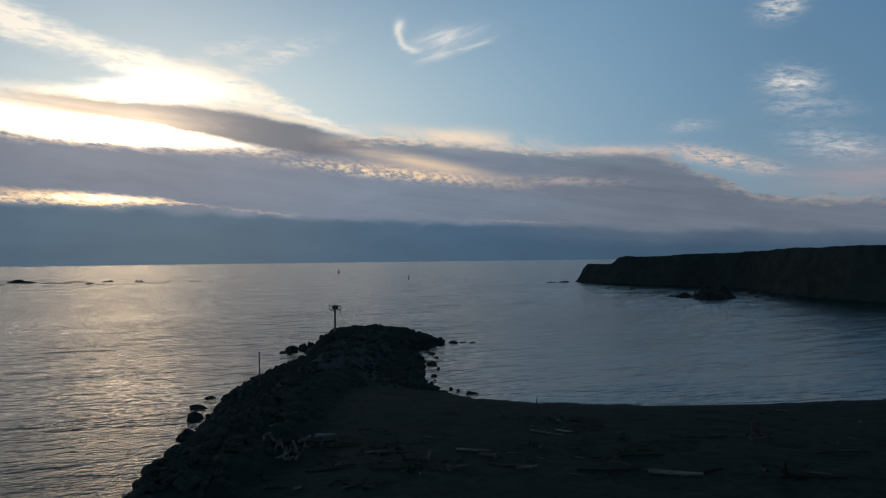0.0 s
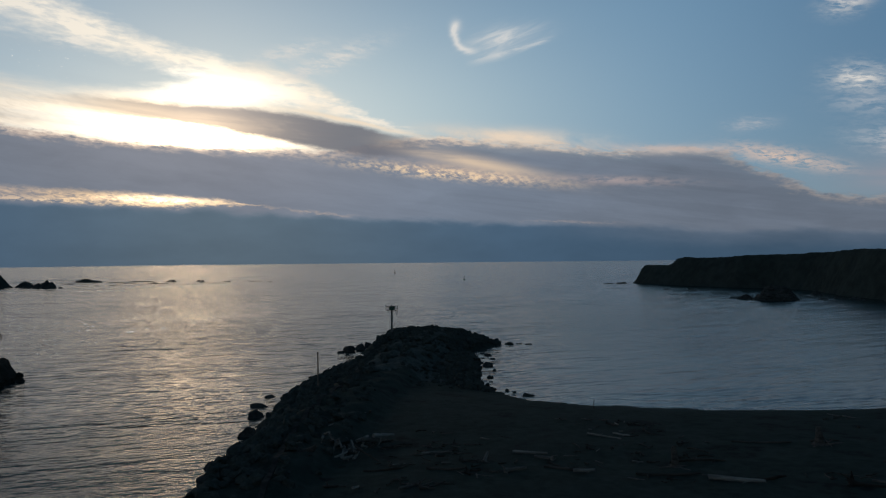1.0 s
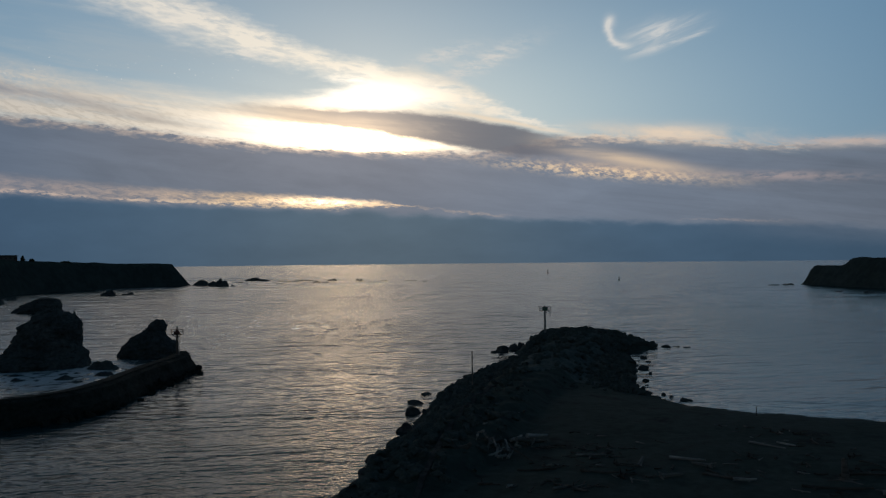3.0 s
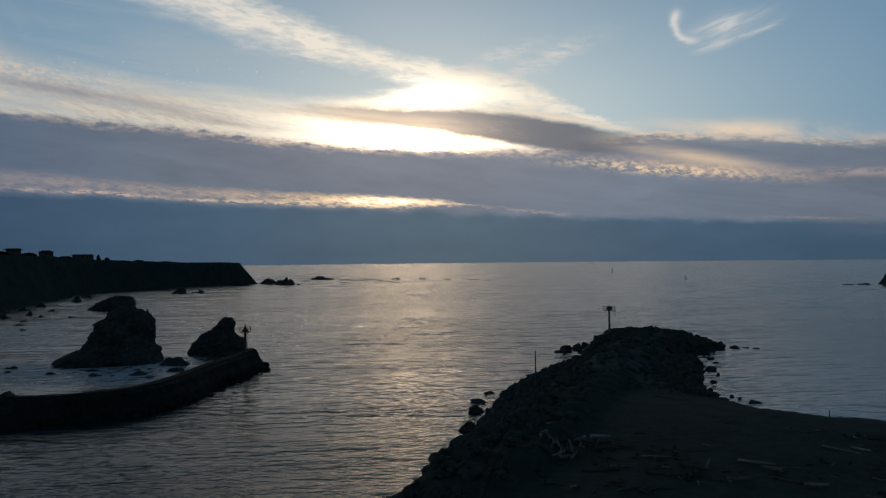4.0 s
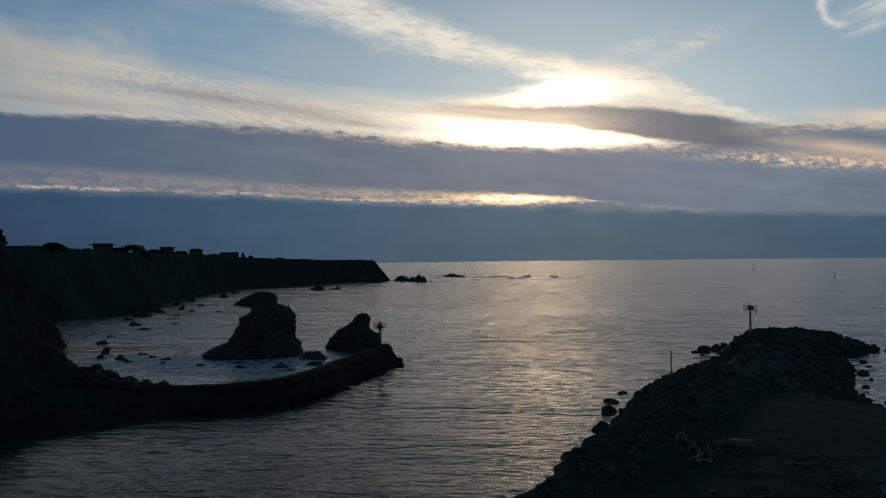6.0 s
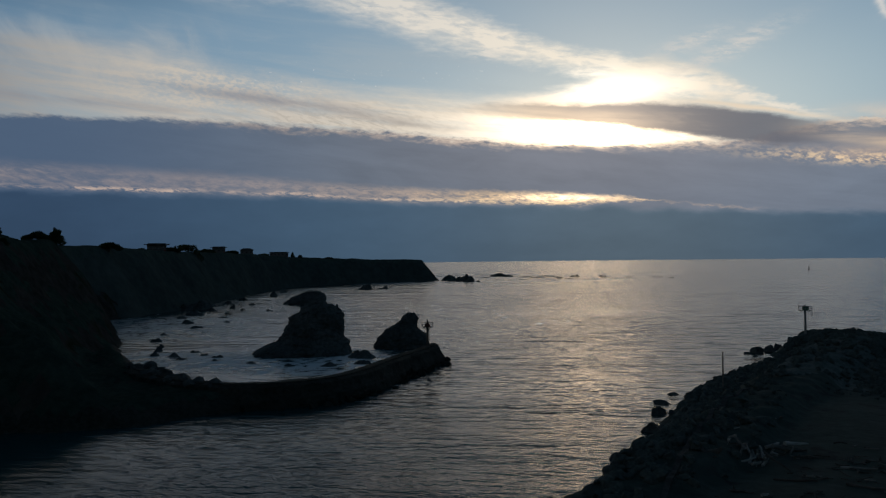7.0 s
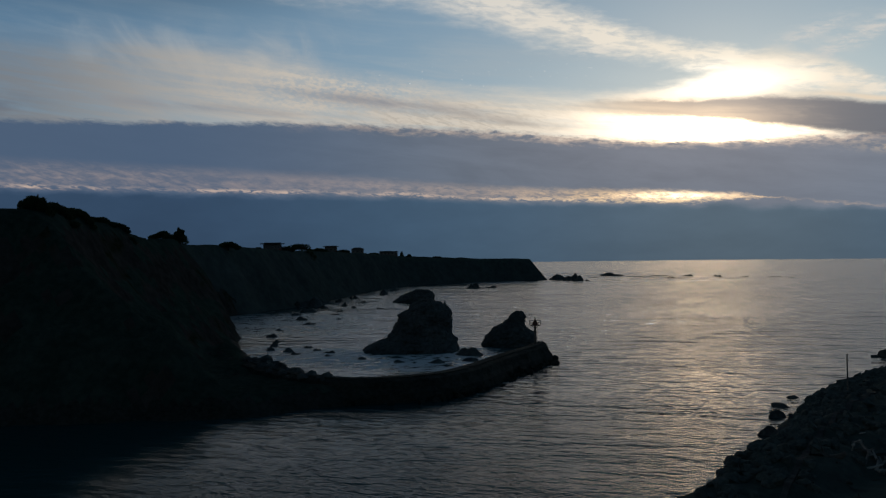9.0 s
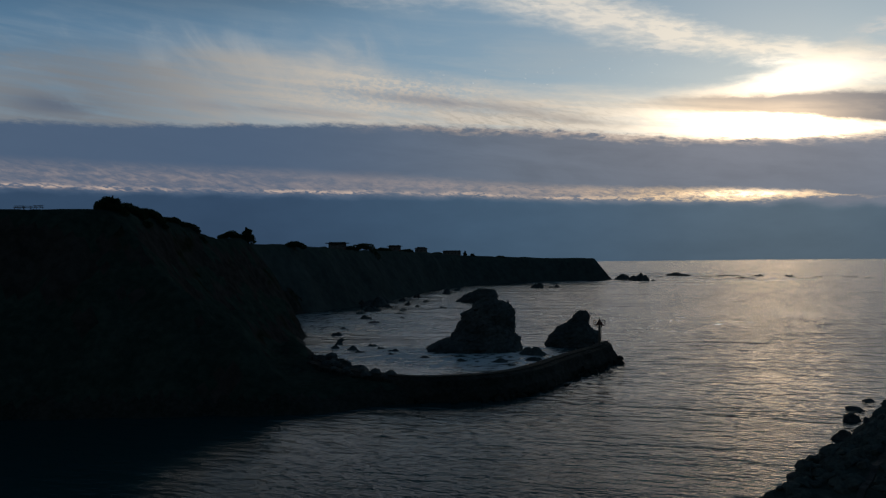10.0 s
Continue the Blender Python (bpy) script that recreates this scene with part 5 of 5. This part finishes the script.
# ---- trees and shrubs ----
def crown_mesh(rnd, lobes, leaf, count):
    """Many small leaf sprays filling a few uneven lobes."""
    co, faces = [], []
    for i in range(count):
        cx, cy, cz, rx, ry, rz = lobes[rnd.randrange(len(lobes))]
        d = Vector((rnd.gauss(0, 1), rnd.gauss(0, 1), rnd.gauss(0, 1))).normalized() * rnd.uniform(0.55, 1.08) ** 0.7
        p = Vector((cx + d.x * rx, cy + d.y * ry, cz + d.z * rz))
        q = Euler((rnd.uniform(0, 6), rnd.uniform(0, 6), rnd.uniform(0, 6))).to_matrix()
        s = leaf * rnd.uniform(0.6, 1.3)
        k = len(co)
        for a, b, c in ((-1, 0, 0), (0, -0.45, 0.1), (1, 0, 0), (0, 0.45, 0.1)):
            co.append(tuple(p + q @ Vector((a * s, b * s, c * s))))
        faces += [(k, k + 1, k + 2), (k, k + 2, k + 3)]
    me = bpy.data.meshes.new("crown")
    me.from_pydata(co, [], faces)
    me.materials.append(LEAF)
    return me


def tree(name, x, y, z, h, w, label, seed, form="round", count=1500, leaf=0.22):
    rnd = random.Random(seed)
    root = thing(name, pose(x, y, z, 0, 0, math.degrees(math.atan2(y, x)) - 90), label, "tree" if form != "shrub" else "shrub", "trees and shrubs on the bluff")
    th = h * (0.35 if form == "round" else 0.75)
    trunk = rod((0, 0, -0.5), (0.05 * w, 0, th), 0.05 * h + 0.05, 0.02 * h + 0.02, 8)
    lobes = []
    if form == "cone":
        for k in range(8):
            t = k / 7
            r = w / 2 * (1 - t) ** 0.65 + 0.45
            lobes.append((rnd.uniform(-0.1, 0.1) * w, 0, h * (0.14 + 0.82 * t), r, r, h * 0.15))
    else:
        for k in range(9):
            t = k / 8 - 0.5
            top = 1 - (2 * t) ** 2 * (0.6 if form == "round" else 0.75)
            cz = h * (0.62 if form == "round" else 0.42) * top
            lx, ly = t * w * 0.84, rnd.uniform(-0.2, 0.2) * w * 0.5
            sag = 0.0
            if form == "shrub":
                wp = root.matrix_world @ Vector((lx, ly, 0))
                sag = left_ground(wp.x, wp.y) - z - 0.2
            lobes.append((lx, ly, sag + max(cz, 0.15 * h) * rnd.uniform(0.85, 1.1), w * rnd.uniform(0.11, 0.17), w * 0.2, h * rnd.uniform(0.22, 0.36)))
    tr = part("trunk", trunk, BARK, root)
    for k, (lx, ly, lz, *_ ) in enumerate(lobes):
        if k % 2 == 0:
            part("limb", rod((0, 0, th * 0.6 if form != "cone" else lz), (lx, ly, lz), 0.02 * h + 0.02, 0.02, 6), BARK, tr)
    c = new("crown", crown_mesh(rnd, lobes, leaf, count))
    c.parent = root


for k, (u, d, h, w, form, lb) in enumerate([(-64.0, 216, 4.6, 6.2, "shrub", "wind-shaped dark shrub thicket on the hill's brow"), (-62.9, 216, 3.2, 9.0, "shrub", "low dark shrub on the hill's brow"), (-61.6, 214, 2.6, 8.0, "shrub", "low dark scrub on the hill's shoulder"), (-60.3, 214, 2.2, 8.0, "shrub", "low dark scrub on the hill's shoulder"), (-59.0, 216, 1.8, 8.0, "shrub", "low dark scrub on the hill's shoulder"), (-55.3, 345, 6.0, 6.0, "cone", "small dark conifer on the bluff"),
                                            (-56.4, 342, 4.6, 9.0, "shrub", "rounded dark shrub beside a conifer"), (-52.2, 446, 4.4, 11.0, "round", "dark cypress on the headland"), (-47.4, 585, 7.4, 19, "shrub", "long dark cypress thicket on the headland"),
                                            (-48.4, 540, 3.8, 10, "shrub", "dark shrub beside a house"), (-50.3, 520, 3.0, 8, "shrub", "dark shrub beside a house"), (-40.6, 860, 4.4, 3, "cone", "small dark conifer beside a house"), (-40.1, 862, 3.2, 4, "shrub", "dark shrub on the headland"),
                                            (-38.2, 900, 2.6, 9, "shrub", "low dark scrub on the headland"), (-44.6, 712, 3.8, 11, "shrub", "dark shrub between houses"), (-46.2, 650, 4.0, 13, "shrub", "dark shrub between houses"), (-42.5, 800, 3.0, 9, "shrub", "low dark shrub beside a house")]):
    if d < 230:  # on the skyline of the hill
        d = max(range(150, 330, 2), key=lambda q: (left_ground(*along_ray(u, q)) - 26.0) / q)
    tx, ty = along_ray(u, d)
    tree("tree" if form != "shrub" else "shrub", tx, ty, left_ground(tx, ty) - 0.2, h, w, lb, 900 + k, form, 5200 if d < 400 else 2600, 0.26 if d < 400 else 0.5)


# ---- picnic tables on the hill ----
def picnic_table(x, y, z, turn):
    root = thing("picnic_table", pose(x, y, z, 0, 0, turn), "weathered wooden picnic table on the grassy hilltop", "picnic table", "picnic tables on the hill")
    top = part("tabletop", box(1.9, 0.16, 0.05, Matrix.Translation((0, -0.32, 0.76)), 0.01), WOOD, root)
    for k in range(1, 5):
        part("plank", box(1.9, 0.15, 0.05, Matrix.Translation((0, -0.32 + 0.16 * k, 0.76)), 0.01), WOOD, top)
    for sy in (-1, 1):
        part("bench", box(1.9, 0.26, 0.05, Matrix.Translation((0, sy * 0.72, 0.45)), 0.01), WOOD, root)
        for sx in (-0.65, 0.65):
            part("leg", rod((sx, sy * 0.68, -0.1), (sx, sy * 0.22, 0.74), 0.05, seg=6), WOOD, root)
    for sx in (-0.65, 0.65):
        part("brace", box(0.05, 1.6, 0.1, Matrix.Translation((sx, 0, 0.40)), 0.01), WOOD, root)


for u, turn in ((-69.25, 30), (-68.8, 75), (-68.2, 40)):
    tx, ty = along_ray(u, max(range(150, 330, 2), key=lambda q: (left_ground(*along_ray(u, q)) - 26.0) / q))
    picnic_table(tx, ty, left_ground(tx, ty), turn)


# ---- rubble of the jetty, last ----
def rubble():
    root = thing("jetty", Matrix.Translation((-30, 160, 0)), "rubble-mound jetty of dark angular quarry stones", "jetty", kind="structure")
    shapes = []
    for k in range(10):
        o = link("boulder", hull_rock(700 + k, 1.0, 0.85, 0.78, 15), RIPRAP)
        shapes.append(o.data)
        bpy.data.objects.remove(o)
    rnd = random.Random(5)
    rim = [p for p in SHORE if 55 < p[1] and p[0] < 3]
    lens = [math.dist(a, b) for a, b in zip(rim, rim[1:])]
    placed, spare = 0, []
    for i in range(4200):
        s = rnd.random() * sum(lens)
        k = 0
        while s > lens[k]:
            s -= lens[k]
            k += 1
        (ax, ay), (bx, by) = rim[k], rim[k + 1]
        f = s / lens[k]
        d = Vector((by - ay, -(bx - ax), 0)).normalized()  # inland
        west = ax < -24
        inl = rnd.uniform(0.8, 8.5 if west else 7.0) if rnd.random() < 0.8 else rnd.uniform(3, 17)
        if west and ay < 135:
            inl += 1.0 if ay > 111 else 1.9
        px, py = ax + (bx - ax) * f + d.x * inl, ay + (by - ay) * f + d.y * inl
        if py < 160 and px > -20.5:
            continue
        if py < 152 and abs(px - float(np.interp(py, [72, 82, 94.6, 108, 121.7, 136, 150], [-23.2, -24.3, -25.7, -27.2, -28.2, -28.8, -28.4]))) < 1.0:
            continue
        size = rnd.uniform(0.4, 1.25) ** 1.2 * (1.25 if inl < 3 else 1.0) * (0.8 if not west and py < 190 else 1.0)
        z = max(ground_at(px, py), -0.25) + size * rnd.uniform(-0.15, 0.25)
        m = Matrix.LocRotScale((px + 30, py - 160, z), Euler((rnd.uniform(-0.6, 0.6), rnd.uniform(-0.6, 0.6), rnd.uniform(0, 6.28))), (size * rnd.uniform(0.8, 1.3), size * rnd.uniform(0.8, 1.2), size))
        near = inl < 5 and py < 190 and px < -28
        if near and placed < 300:
            o = new("boulder", shapes[i % 10])
            o.parent, o.matrix_basis = root, m
            placed += 1
        else:
            spare.append((i % 10, m))
    co, faces = [], []
    for k, m in spare:
        me, b = shapes[k], len(co)
        co += [tuple(m @ v.co) for v in me.vertices]
        faces += [tuple(b + j for j in p.vertices) for p in me.polygons]
    me = bpy.data.meshes.new("rubble_stones")
    me.from_pydata(co, [], faces)
    me.materials.append(RIPRAP)
    o = new("rubble_stones", me)
    o.parent = root
    tagged(o, kind="stuff")


rubble()
